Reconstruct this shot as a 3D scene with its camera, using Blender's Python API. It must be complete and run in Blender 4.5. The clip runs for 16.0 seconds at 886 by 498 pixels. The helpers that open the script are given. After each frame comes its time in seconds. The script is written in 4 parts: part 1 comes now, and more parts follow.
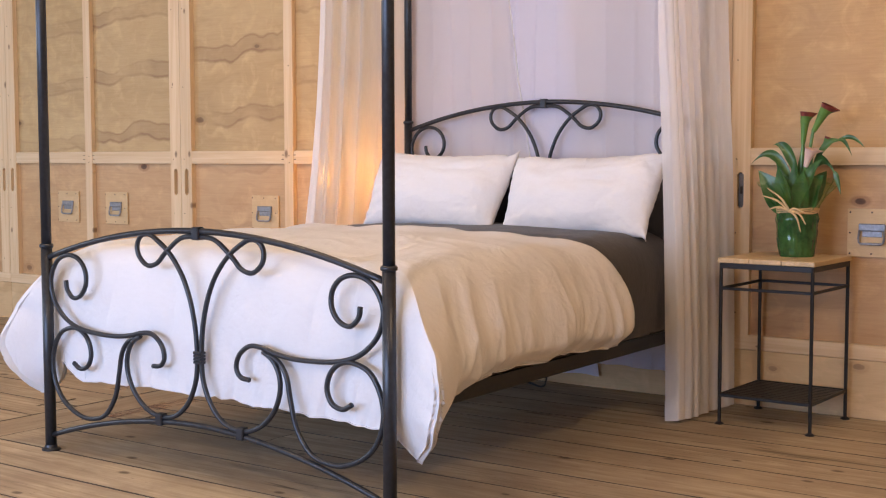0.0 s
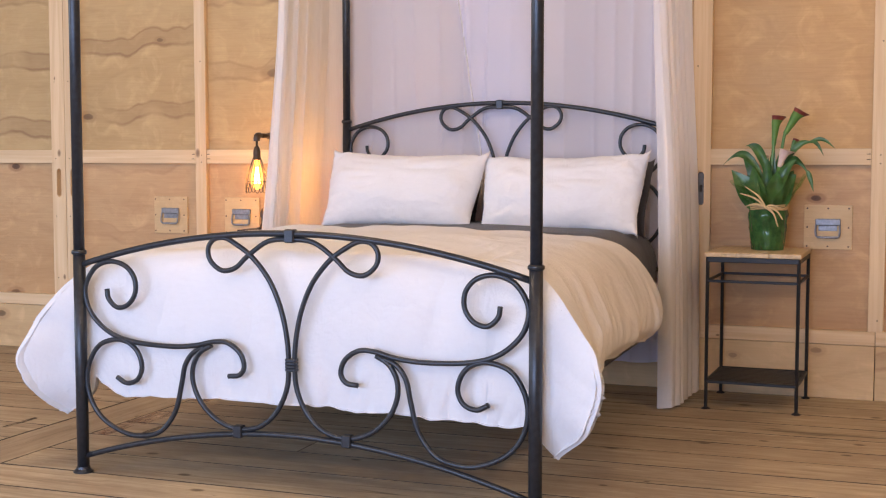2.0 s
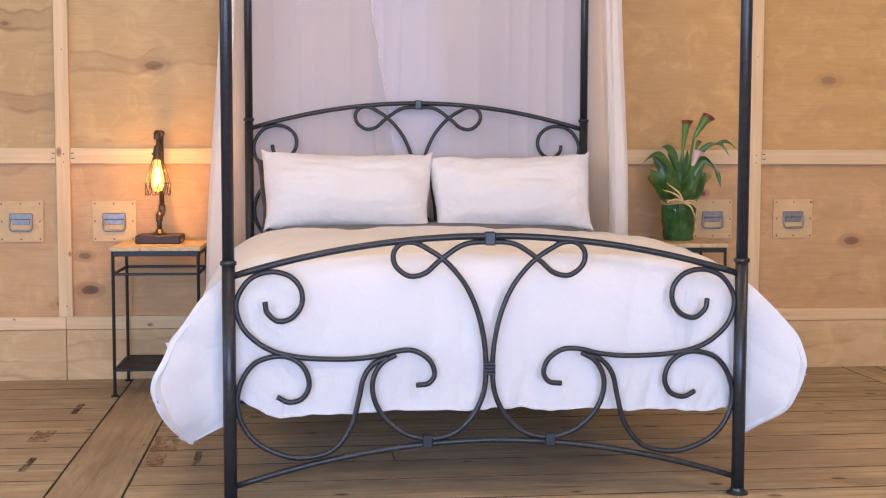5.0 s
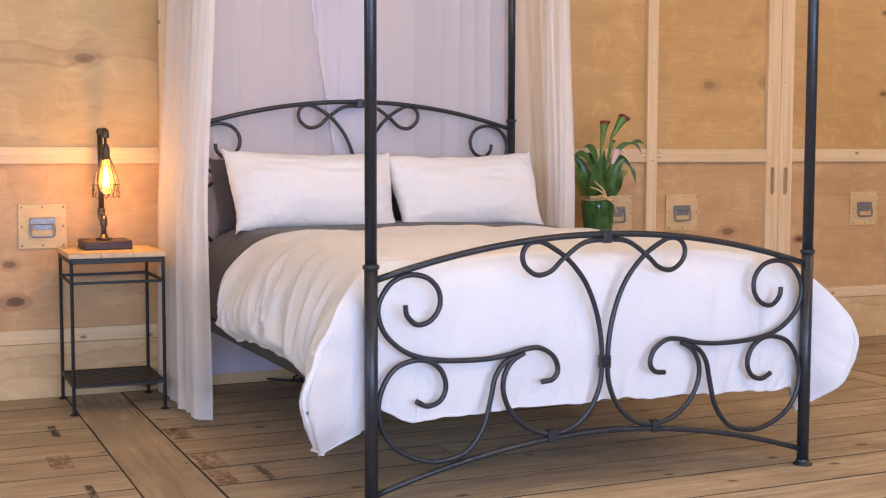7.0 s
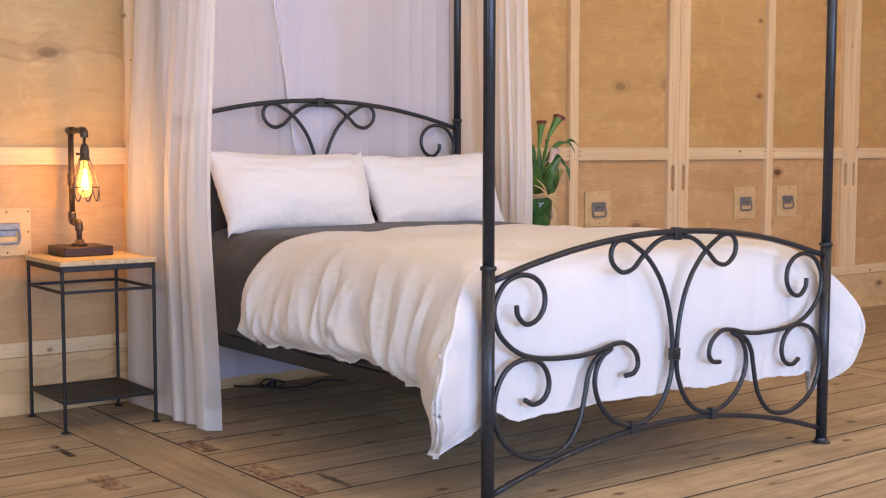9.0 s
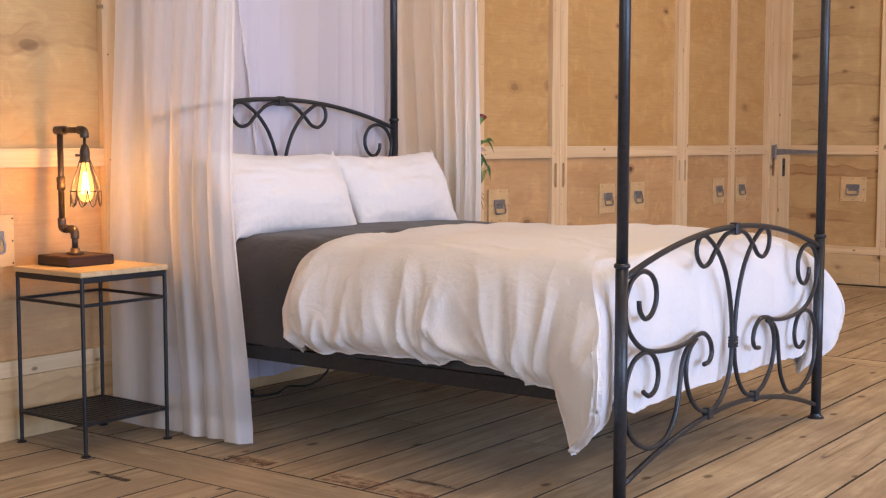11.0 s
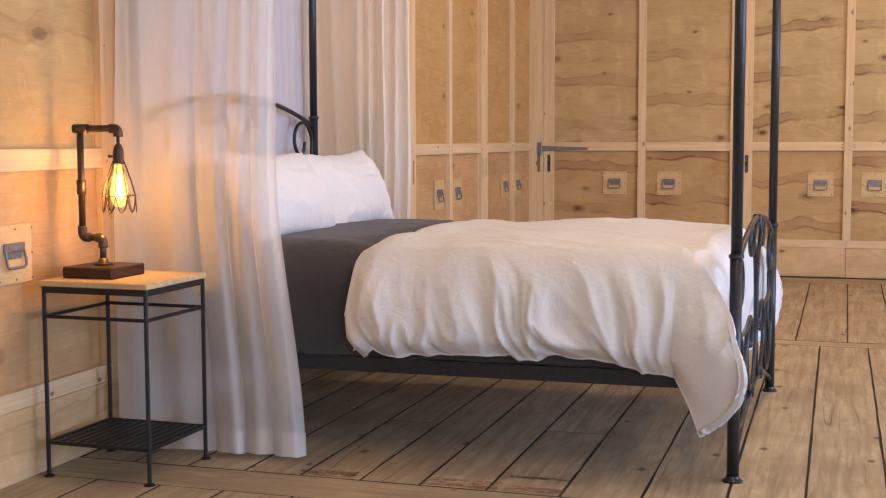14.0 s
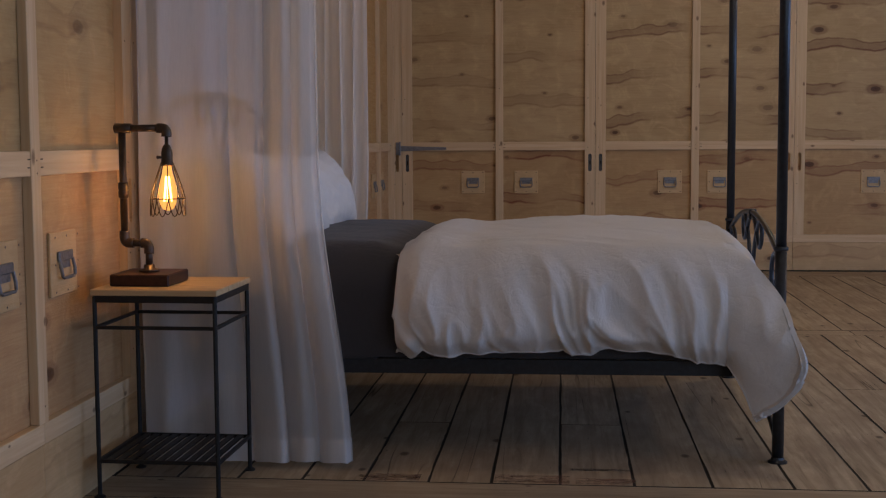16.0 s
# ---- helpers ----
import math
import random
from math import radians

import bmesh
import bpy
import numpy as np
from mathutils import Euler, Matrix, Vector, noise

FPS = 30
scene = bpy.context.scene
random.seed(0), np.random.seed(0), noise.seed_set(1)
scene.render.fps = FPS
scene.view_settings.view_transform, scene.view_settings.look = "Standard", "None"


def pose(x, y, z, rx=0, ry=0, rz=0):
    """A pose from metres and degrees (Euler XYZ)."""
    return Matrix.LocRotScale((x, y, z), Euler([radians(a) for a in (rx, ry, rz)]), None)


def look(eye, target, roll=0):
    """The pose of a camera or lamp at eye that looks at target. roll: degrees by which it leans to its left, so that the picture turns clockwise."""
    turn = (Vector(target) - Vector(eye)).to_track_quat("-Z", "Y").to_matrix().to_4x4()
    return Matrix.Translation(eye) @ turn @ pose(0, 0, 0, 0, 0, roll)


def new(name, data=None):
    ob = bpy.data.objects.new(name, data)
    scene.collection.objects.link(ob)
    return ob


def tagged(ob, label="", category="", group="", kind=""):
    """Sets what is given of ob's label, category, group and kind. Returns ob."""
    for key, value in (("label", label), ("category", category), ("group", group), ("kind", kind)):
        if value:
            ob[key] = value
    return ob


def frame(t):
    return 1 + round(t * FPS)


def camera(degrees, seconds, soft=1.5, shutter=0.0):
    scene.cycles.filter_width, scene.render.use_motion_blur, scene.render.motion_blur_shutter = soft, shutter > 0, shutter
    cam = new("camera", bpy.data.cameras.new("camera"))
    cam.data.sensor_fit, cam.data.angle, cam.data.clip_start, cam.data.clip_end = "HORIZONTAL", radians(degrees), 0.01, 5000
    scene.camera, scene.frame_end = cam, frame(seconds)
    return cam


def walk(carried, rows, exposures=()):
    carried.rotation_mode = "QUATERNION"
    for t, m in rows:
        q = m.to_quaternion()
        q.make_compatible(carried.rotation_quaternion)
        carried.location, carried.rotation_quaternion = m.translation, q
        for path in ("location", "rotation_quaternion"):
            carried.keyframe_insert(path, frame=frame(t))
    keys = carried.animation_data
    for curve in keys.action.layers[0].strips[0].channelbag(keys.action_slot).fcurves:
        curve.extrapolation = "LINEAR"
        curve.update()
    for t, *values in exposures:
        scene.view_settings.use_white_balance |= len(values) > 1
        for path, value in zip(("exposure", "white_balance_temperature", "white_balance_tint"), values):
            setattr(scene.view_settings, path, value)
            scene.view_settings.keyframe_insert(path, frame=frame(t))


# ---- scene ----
cam = camera(38.4, 16.0, soft=1.2)
PATH = [
    (0, 3.122, -2.829, 1.071, 36.87, -4.13, 0.10),
    (0.5, 2.829, -3.036, 1.071, 32.95, -4.14, 0.07),
    (1, 2.533, -3.219, 1.071, 29.14, -4.14, 0.04),
    (1.5, 2.226, -3.383, 1.072, 25.38, -4.16, 0.01),
    (2, 1.905, -3.527, 1.074, 21.53, -4.17, -0.01),
    (2.5, 1.574, -3.660, 1.075, 17.65, -4.19, -0.03),
    (3, 1.188, -3.757, 1.078, 13.34, -4.22, -0.05),
    (3.5, 0.788, -3.841, 1.080, 9.03, -4.25, -0.07),
    (4, 0.375, -3.903, 1.083, 4.34, -4.28, -0.08),
    (4.5, -0.063, -3.934, 1.086, -0.43, -4.31, -0.10),
    (7, -2.088, -3.555, 1.103, -23.09, -4.49, -0.12),
    (7.5, -2.399, -3.418, 1.107, -26.81, -4.53, -0.11),
    (8, -2.664, -3.278, 1.111, -30.04, -4.57, -0.11),
    (8.5, -2.918, -3.122, 1.114, -33.28, -4.61, -0.10),
    (9, -3.160, -2.968, 1.118, -36.37, -4.65, -0.09),
    (11.5, -4.432, -1.671, 1.133, -56.10, -4.82, 0.01),
    (12, -4.590, -1.413, 1.135, -59.48, -4.85, 0.03),
    (12.5, -4.726, -1.160, 1.136, -62.57, -4.87, 0.06),
    (13, -4.854, -0.910, 1.138, -65.63, -4.90, 0.09),
    (13.5, -4.955, -0.652, 1.137, -68.68, -4.91, 0.13),
    (14, -5.046, -0.410, 1.136, -71.45, -4.92, 0.16),
    (14.5, -5.125, -0.170, 1.136, -74.26, -4.93, 0.20),
    (15, -5.188, 0.088, 1.136, -77.07, -4.94, 0.24),
    (15.5, -5.243, 0.354, 1.136, -80.04, -4.93, 0.29),
    (16, -5.288, 0.655, 1.135, -83.40, -4.93, 0.33),
]
walk(cam, [(t, pose(x, y, z, 90 + pitch, roll, yaw)) for t, x, y, z, yaw, pitch, roll in PATH],
     exposures=[(0.0, 0.0, 6500, 10), (15.0, 0.0, 6500, 10), (15.2, -0.13, 6480, 10), (15.5, -0.55, 6400, 10), (16.0, -1.72, 5600, 8)])

# ---- light ----
world = bpy.data.worlds.new("world")
scene.world = world
world.use_nodes = True
wn = world.node_tree.nodes
sky = wn.new("ShaderNodeTexSky")
sky.sky_type, sky.sun_disc = "NISHITA", False
sky.sun_elevation, sky.sun_rotation = radians(40), radians(60)
world.node_tree.links.new(sky.outputs[0], wn["Background"].inputs[0])
wn["Background"].inputs[1].default_value = 0.1


def area_lamp(name, m, sx, sy, watts, colour):
    data = bpy.data.lights.new(name, "AREA")
    data.shape, data.size, data.size_y, data.energy, data.color = "RECTANGLE", sx, sy, watts, colour
    ob = new(name, data)
    ob.matrix_world = m
    return ob


DAYLIGHT = area_lamp("doorway_daylight", look((-0.9, -6.55, 1.35), (-0.7, 0, 0.9)), 6.4, 2.3, 500, (0.48, 0.63, 1.0))
# added cool side light for the curtain and duvet, in an unseen window
area_lamp("window_daylight", look((-7.0, -2.4, 1.8), (0, -0.8, 0.7)), 3.8, 1.2, 122, (0.74, 0.84, 1.0))
# unseen lamps added overhead for the warm top light: x, y, watts
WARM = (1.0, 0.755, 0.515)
UNSEEN_PENDANTS = [(-2.6, -1.5, 8), (-0.7, -0.2, 66), (3.2, -0.6, 92), (-2.6, -3.6, 42), (1.5, -3.4, 114)]

# ---- materials ----


class Mat:
    """A node material with short calls."""

    def __init__(self, name):
        self.m = bpy.data.materials.new(name)
        self.m.use_nodes = True
        self.nt = self.m.node_tree
        self.b = self.nt.nodes["Principled BSDF"]
        self.out = self.nt.nodes["Material Output"]

    def n(self, kind, **props):
        node = self.nt.nodes.new("ShaderNode" + kind)
        if "operation" in props:
            node.operation = props["operation"]
        if "data_type" in props:
            node.data_type, node.blend_type = props["data_type"], props["blend_type"]
        if "feature" in props:
            node.feature = props["feature"]
        return node

    def put(self, src, dst):
        self.nt.links.new(src, dst)

    def val(self, node, key, v):
        if hasattr(v, "is_output"):
            self.put(v, node.inputs[key])
        else:
            node.inputs[key].default_value = v

    def coords(self, scale=(1, 1, 1), shuffle=True, turn=(0, 0, 0)):
        tc = self.n("TexCoord").outputs["Object"]
        if shuffle:
            rnd = self.n("ObjectInfo").outputs["Random"]
            mul = self.n("VectorMath", operation="SCALE")
            mul.inputs[0].default_value = (37.0, 23.0, 51.0)
            self.put(rnd, mul.inputs[3])
            add = self.n("VectorMath", operation="ADD")
            self.put(tc, add.inputs[0]), self.put(mul.outputs[0], add.inputs[1])
            tc = add.outputs[0]
        mp = self.n("Mapping")
        mp.inputs["Scale"].default_value = scale
        mp.inputs["Rotation"].default_value = turn
        self.put(tc, mp.inputs[0])
        return mp.outputs[0]

    def noise(self, vec, scale, detail=4, rough=0.55, distortion=0.0):
        t = self.n("TexNoise")
        self.put(vec, t.inputs["Vector"])
        t.inputs["Scale"].default_value, t.inputs["Detail"].default_value = scale, detail
        t.inputs["Roughness"].default_value, t.inputs["Distortion"].default_value = rough, distortion
        return t.outputs["Fac"]

    def ramp(self, fac, *stops):
        r = self.n("ValToRGB")
        e = r.color_ramp.elements
        while len(e) < len(stops):
            e.new(0.5)
        for el, (p, c) in zip(e, stops):
            el.position = p
            el.color = (*c, 1) if isinstance(c, tuple) else (c, c, c, 1)
        self.put(fac, r.inputs[0])
        return r.outputs[0]

    def mix(self, fac, a, b, mode="MIX"):
        x = self.n("Mix", data_type="RGBA", blend_type=mode)
        for k, v in ((0, fac), (6, a), (7, b)):
            if hasattr(v, "is_output"):
                self.put(v, x.inputs[k])
            else:
                x.inputs[k].default_value = (*v, 1) if isinstance(v, tuple) else v
        return x.outputs[2]

    def math(self, op, a, b=0.0):
        x = self.n("Math", operation=op)
        self.val(x, 0, a), self.val(x, 1, b)
        return x.outputs[0]

    def bump(self, height, strength, dist=0.005):
        bp = self.n("Bump")
        bp.inputs["Strength"].default_value, bp.inputs["Distance"].default_value = strength, dist
        self.put(height, bp.inputs["Height"])
        self.put(bp.outputs[0], self.b.inputs["Normal"])

    def set(self, **kw):
        for k, v in kw.items():
            key = {"color": "Base Color", "rough": "Roughness", "metal": "Metallic", "spec": "Specular IOR Level",
                   "trans": "Transmission Weight", "sheen": "Sheen Weight", "alpha": "Alpha"}[k]
            if isinstance(v, tuple):
                v = (*v, 1)
            self.val(self.b, key, v)
        return self


def sep(M, vec):
    s = M.n("SeparateXYZ")
    M.put(vec, s.inputs[0])
    return s.outputs


def knots(M, vec, scale, size, plane="xz"):
    """Dark oval knots, thinly spread: 1 in the knot, 0 outside."""
    v = M.n("TexVoronoi", feature="F1")
    v.voronoi_dimensions = "2D"
    v.inputs["Scale"].default_value, v.inputs["Randomness"].default_value = scale, 1.0
    s3, flat = sep(M, vec), M.n("CombineXYZ")
    M.put(s3["xyz".index(plane[0])], flat.inputs[0]), M.put(s3["xyz".index(plane[1])], flat.inputs[1])
    M.put(flat.outputs[0], v.inputs["Vector"])
    rnd = sep(M, v.outputs["Color"])
    pick = M.math("GREATER_THAN", rnd[0], 0.58)
    ring = M.ramp(M.math("DIVIDE", v.outputs["Distance"], M.math("ADD", rnd[1], 0.55)), (0.0, 1.0), (size * 0.55, 0.8), (size, 0.0))
    return M.math("MULTIPLY", ring, pick), v.outputs["Distance"]


def plywood(name, light, mid, dark, streak, spots=1.0):
    """Rotary-cut softwood veneer: level grain, with pairs of wavy late-wood lines and knots that come round again up the sheet."""
    M = Mat(name)
    PERIOD = 0.37
    base = M.coords((1, 1, 1))
    rnd = M.n("ObjectInfo").outputs["Random"]
    xyz = sep(M, base)
    # the same patch of the log at each turn
    ang = M.math("MULTIPLY", xyz[2], 2 * math.pi / PERIOD)
    ring = M.n("CombineXYZ")
    M.put(xyz[0], ring.inputs[0])
    M.put(M.math("MULTIPLY", M.math("COSINE", ang), PERIOD / 6.283), ring.inputs[1])
    M.put(M.math("MULTIPLY", M.math("SINE", ang), PERIOD / 6.283), ring.inputs[2])
    turn = ring.outputs[0]
    big = M.noise(M.coords((0.7, 1.0, 1.6)), 1.7, 4, 0.55, 0.8)
    col = M.ramp(big, (0.34, mid), (0.64, light))
    col = M.mix(M.math("MULTIPLY", rnd, 0.35), col, mid)
    flame = M.ramp(M.noise(turn, 7.0, 5, 0.6, 1.2), (0.50, 0.0), (0.72, 0.55))
    col = M.mix(flame, col, tuple(min(0.9, 1.22 * c) for c in light))
    amber = M.ramp(M.noise(M.coords((1.0, 1.0, 3.0)), 3.2, 5, 0.65, 1.0), (0.50, 0.0), (0.75, 0.5))
    col = M.mix(amber, col, tuple(0.6 * a + 0.4 * b for a, b in zip(mid, dark)))
    # wavy lines, two to a turn, with browner wood between them
    wave = M.math("MULTIPLY", M.math("SUBTRACT", M.noise(M.coords((1.0, 1.0, 0.25)), 2.2, 2, 0.5, 0.3), 0.5), 0.62)
    fine_wave = M.math("MULTIPLY", M.math("SUBTRACT", M.noise(base, 16.0, 3, 0.6), 0.5), 0.05)
    at = M.math("ADD", M.math("ADD", M.math("DIVIDE", xyz[2], PERIOD), wave), fine_wave)
    frac = M.math("FRACT", at)
    gap = M.math("MULTIPLY", M.noise(M.coords((1.0, 1.0, 0.5)), 2.9, 2), 0.34)
    rise = M.math("SUBTRACT", frac, 0.30)
    upto = M.math("SUBTRACT", M.math("ADD", gap, 0.32), frac)
    line_a = M.ramp(M.math("ABSOLUTE", rise), (0.0, 1.0), (0.016, 0.75), (0.040, 0.0))
    line_b = M.ramp(M.math("ABSOLUTE", upto), (0.0, 0.85), (0.012, 0.6), (0.030, 0.0))
    inside = M.math("MULTIPLY", M.math("GREATER_THAN", rise, 0.0), M.math("GREATER_THAN", upto, 0.0))
    lines = M.math("MAXIMUM", M.math("MAXIMUM", line_a, line_b), M.math("MULTIPLY", inside, 0.42))
    patch = M.ramp(M.noise(M.coords((1.0, 1.0, 0.8)), 1.9, 3), (0.40, 0.12), (0.55, 1.0))
    lines = M.math("MULTIPLY", M.math("MULTIPLY", lines, patch), M.ramp(rnd, (0.1, streak * 0.5), (0.6, streak)))
    col = M.mix(lines, col, dark)
    fine = M.noise(M.coords((2.5, 60, 60)), 2.0, 5, 0.65)
    col = M.mix(M.ramp(fine, (0.3, 0.16), (0.62, 0.0)), col, dark)
    # knots: a dark broken core, a brown rim and pale torn grain above and below
    for size, amount, tint in ((0.34, -0.4, light), (0.15, 0.6, dark), (0.078, 0.95, (0.07, 0.028, 0.012))):
        v = M.n("TexVoronoi", feature="F1")
        v.voronoi_dimensions = "2D"
        v.inputs["Scale"].default_value = 3.4
        cell = M.n("CombineXYZ")
        M.put(M.math("MULTIPLY", M.math("ADD", xyz[0], M.math("MULTIPLY", fine_wave, 0.3)), 0.62), cell.inputs[0])
        M.put(M.math("MULTIPLY", M.math("ADD", xyz[2], M.math("MULTIPLY", fine_wave, 0.3)), 1.15 if amount > 0 else 0.8), cell.inputs[1])
        M.put(cell.outputs[0], v.inputs["Vector"])
        r3 = sep(M, v.outputs["Color"])
        pick = M.math("MULTIPLY", M.math("GREATER_THAN", r3[0], 1.0 - 0.62 * spots), M.math("ADD", M.math("MULTIPLY", r3[2], 0.6), 0.4))
        near = M.ramp(M.math("DIVIDE", v.outputs["Distance"], M.math("ADD", M.math("MULTIPLY", r3[1], 0.9), 0.45)), (0.0, 1.0), (size * 0.75, 0.85), (size, 0.0))
        near = M.math("MULTIPLY", near, pick)
        col = M.mix(M.math("MULTIPLY", near, abs(amount)), col, tint)
    M.set(color=col, rough=M.ramp(fine, (0.3, 0.60), (0.7, 0.40)), spec=0.35)
    M.bump(M.math("ADD", M.math("ADD", fine, M.math("MULTIPLY", flame, 1.6)), M.math("MULTIPLY", near, -1.5)), 0.34, 0.004)
    return M.m


def sawn_wood(name, light, dark, axis, knotted=True, rough=0.6):
    """Plain sawn softwood: fine straight grain along one local axis, with tint varied from piece to piece."""
    M = Mat(name)
    sc = [26.0, 26.0, 26.0]
    sc["xyz".index(axis)] = 0.9
    g = M.noise(M.coords(tuple(sc)), 1.5, 5, 0.6, 0.4)
    col = M.ramp(g, (0.32, dark), (0.62, light))
    col = M.mix(M.ramp(M.noise(M.coords(), 3.0, 3), (0.35, 0.18), (0.65, 0.0)), col, dark)
    tone = M.n("ObjectInfo").outputs["Random"]
    col = M.mix(M.math("MULTIPLY", tone, 0.30), col, tuple(0.72 * c for c in light))
    if knotted:
        sk = [1.0, 1.0, 1.0]
        sk["xyz".index(axis)] = 0.55
        kn, _ = knots(M, M.coords(tuple(sk)), 6.0, 0.06)
        col = M.mix(M.math("MULTIPLY", kn, 0.8), col, (0.13, 0.06, 0.03))
    M.set(color=col, rough=rough, spec=0.3)
    M.bump(g, 0.2, 0.002)
    return M.m


def floor_wood(name):
    """Old wide boards: matt grey-brown, blotched and scuffed, with traces of red paint, splits and knots."""
    M = Mat(name)
    g = M.noise(M.coords((0.9, 14, 14)), 2.2, 7, 0.62, 0.7)
    col = M.ramp(g, (0.26, (0.245, 0.195, 0.132)), (0.47, (0.43, 0.350, 0.242)), (0.70, (0.56, 0.465, 0.33)))
    tone = M.n("ObjectInfo").outputs["Random"]
    col = M.mix(M.math("MULTIPLY", tone, 0.40), col, (0.34, 0.262, 0.18))
    blot = M.ramp(M.noise(M.coords((1.0, 1.6, 1)), 2.6, 6, 0.65), (0.38, 0.55), (0.58, 0.0))
    col = M.mix(blot, col, (0.29, 0.222, 0.158))
    pale = M.ramp(M.noise(M.coords((1.2, 5, 1)), 2.6, 6, 0.7), (0.55, 0.0), (0.74, 0.45))
    col = M.mix(pale, col, (0.66, 0.55, 0.395))
    scuff = M.ramp(M.noise(M.coords((4.0, 22, 5)), 3.2, 4, 0.7), (0.66, 0.0), (0.72, 0.6))
    col = M.mix(scuff, col, (0.075, 0.06, 0.048))
    red = M.ramp(M.noise(M.coords((1.6, 4.0, 1)), 1.8, 5, 0.75), (0.67, 0.0), (0.74, 0.4))
    col = M.mix(red, col, (0.30, 0.12, 0.08))
    split = M.math("ABSOLUTE", M.math("SUBTRACT", M.noise(M.coords((0.22, 6, 1)), 1.3, 2, 0.4, 0.05), 0.5))
    split = M.math("MULTIPLY", M.ramp(split, (0.0, 1.0), (0.006, 0.0)), M.ramp(M.noise(M.coords((0.8, 2, 1)), 1.7, 2), (0.52, 0.0), (0.60, 0.7)))
    col = M.mix(split, col, (0.035, 0.027, 0.02))
    kn, _ = knots(M, M.coords((0.6, 1.0, 1.0)), 4.0, 0.06, "xy")
    col = M.mix(M.math("MULTIPLY", kn, 0.8), col, (0.06, 0.04, 0.028))
    M.set(color=col, rough=M.ramp(g, (0.3, 0.86), (0.7, 0.70)), spec=0.15)
    M.bump(M.math("SUBTRACT", M.math("SUBTRACT", g, scuff), split), 0.35, 0.004)
    return M.m


def iron(name, colour=(0.026, 0.029, 0.0355), rough=0.35):
    M = Mat(name)
    n1 = M.noise(M.coords((1, 1, 1)), 60, 4)
    M.set(color=M.mix(M.ramp(n1, (0.4, 0.0), (0.7, 0.5)), colour, tuple(1.8 * c for c in colour)), metal=0.35,
          rough=M.ramp(n1, (0.3, rough - 0.04), (0.7, rough + 0.06)), spec=0.5)
    M.bump(n1, 0.02, 0.001)
    return M.m


def linen(name, colour, weave=900.0, rough=0.9, crease=0.35):
    """Washed linen: slubs, weave, soft swells and a net of fine creases."""
    M = Mat(name)
    v = M.coords((1, 1, 1), shuffle=False)
    slub = M.noise(M.coords((14, 90, 40), shuffle=False), 2.0, 4, 0.6)
    w = M.noise(v, weave, 2)
    soft = M.noise(v, 10, 4, 0.5, 0.8)
    net = M.math("ABSOLUTE", M.math("SUBTRACT", M.noise(M.coords((1.0, 0.6, 0.45), shuffle=False), 9.0, 3, 0.5, 1.6), 0.5))
    net = M.ramp(net, (0.0, 0.0), (0.07, 0.8), (0.2, 1.0))
    fold = M.math("ABSOLUTE", M.math("SUBTRACT", M.noise(M.coords((1.0, 1.0, 0.35), shuffle=False), 24.0, 2, 0.5, 1.0), 0.5))
    fold = M.ramp(fold, (0.0, 0.0), (0.10, 1.0))
    col = M.mix(M.ramp(slub, (0.3, 0.10), (0.65, 0.0)), colour, tuple(0.72 * c for c in colour))
    M.set(color=col, rough=rough, spec=0.12, sheen=0.15)
    h = M.math("ADD", M.math("MULTIPLY", w, 0.06), M.math("MULTIPLY", slub, 0.10))
    h = M.math("ADD", h, M.math("ADD", soft, M.math("MULTIPLY", net, 0.13)))
    M.bump(M.math("ADD", h, M.math("MULTIPLY", fold, 0.05)), crease, 0.014)
    return M.m


def sheer(name, colour, clear):
    """Thin cotton gauze: part open weave, part cloth that light passes through."""
    M = Mat(name)
    slub = M.noise(M.coords((60, 60, 4), shuffle=False), 3.0, 4, 0.6)
    dif, tra = M.n("BsdfDiffuse"), M.n("BsdfTranslucent")
    dif.inputs[0].default_value = tra.inputs[0].default_value = (*colour, 1)
    a, b = M.n("MixShader"), M.n("MixShader")
    a.inputs[0].default_value = 0.5
    M.put(dif.outputs[0], a.inputs[1]), M.put(tra.outputs[0], a.inputs[2])
    op = M.n("BsdfTransparent")
    M.put(M.ramp(slub, (0.3, clear * 0.92), (0.7, clear * 1.08)), b.inputs[0])
    M.put(a.outputs[0], b.inputs[1]), M.put(op.outputs[0], b.inputs[2])
    M.put(b.outputs[0], M.out.inputs["Surface"])
    return M.m


def plain(name, colour, rough=0.5, metal=0.0, spread=0.25, scale=30.0):
    M = Mat(name)
    n1 = M.noise(M.coords(), scale, 4)
    M.set(color=M.mix(M.ramp(n1, (0.35, 0.0), (0.7, 1.0)), colour, tuple(c * (1 - spread) for c in colour)), rough=rough, metal=metal)
    M.bump(n1, 0.08, 0.002)
    return M.m


def glowing(name, colour, strength):
    M = Mat(name)
    M.b.inputs["Emission Color"].default_value = (*colour, 1)
    M.b.inputs["Emission Strength"].default_value = strength
    return M.m


PLY_BACK = plywood("plywood_back", (0.53, 0.37, 0.175), (0.455, 0.302, 0.13), (0.24, 0.125, 0.05), 0.78, 0.7)
PLY_PLAIN = plywood("plywood_plain", (0.56, 0.36, 0.155), (0.485, 0.29, 0.11), (0.25, 0.12, 0.05), 0.10, 0.35)
PLY_LOW = plywood("plywood_low", (0.56, 0.36, 0.18), (0.48, 0.29, 0.135), (0.24, 0.10, 0.045), 0.25, 0.4)
PLY_SIDE = plywood("plywood_side", (0.53, 0.38, 0.195), (0.45, 0.31, 0.145), (0.17, 0.07, 0.028), 1.0, 1.15)
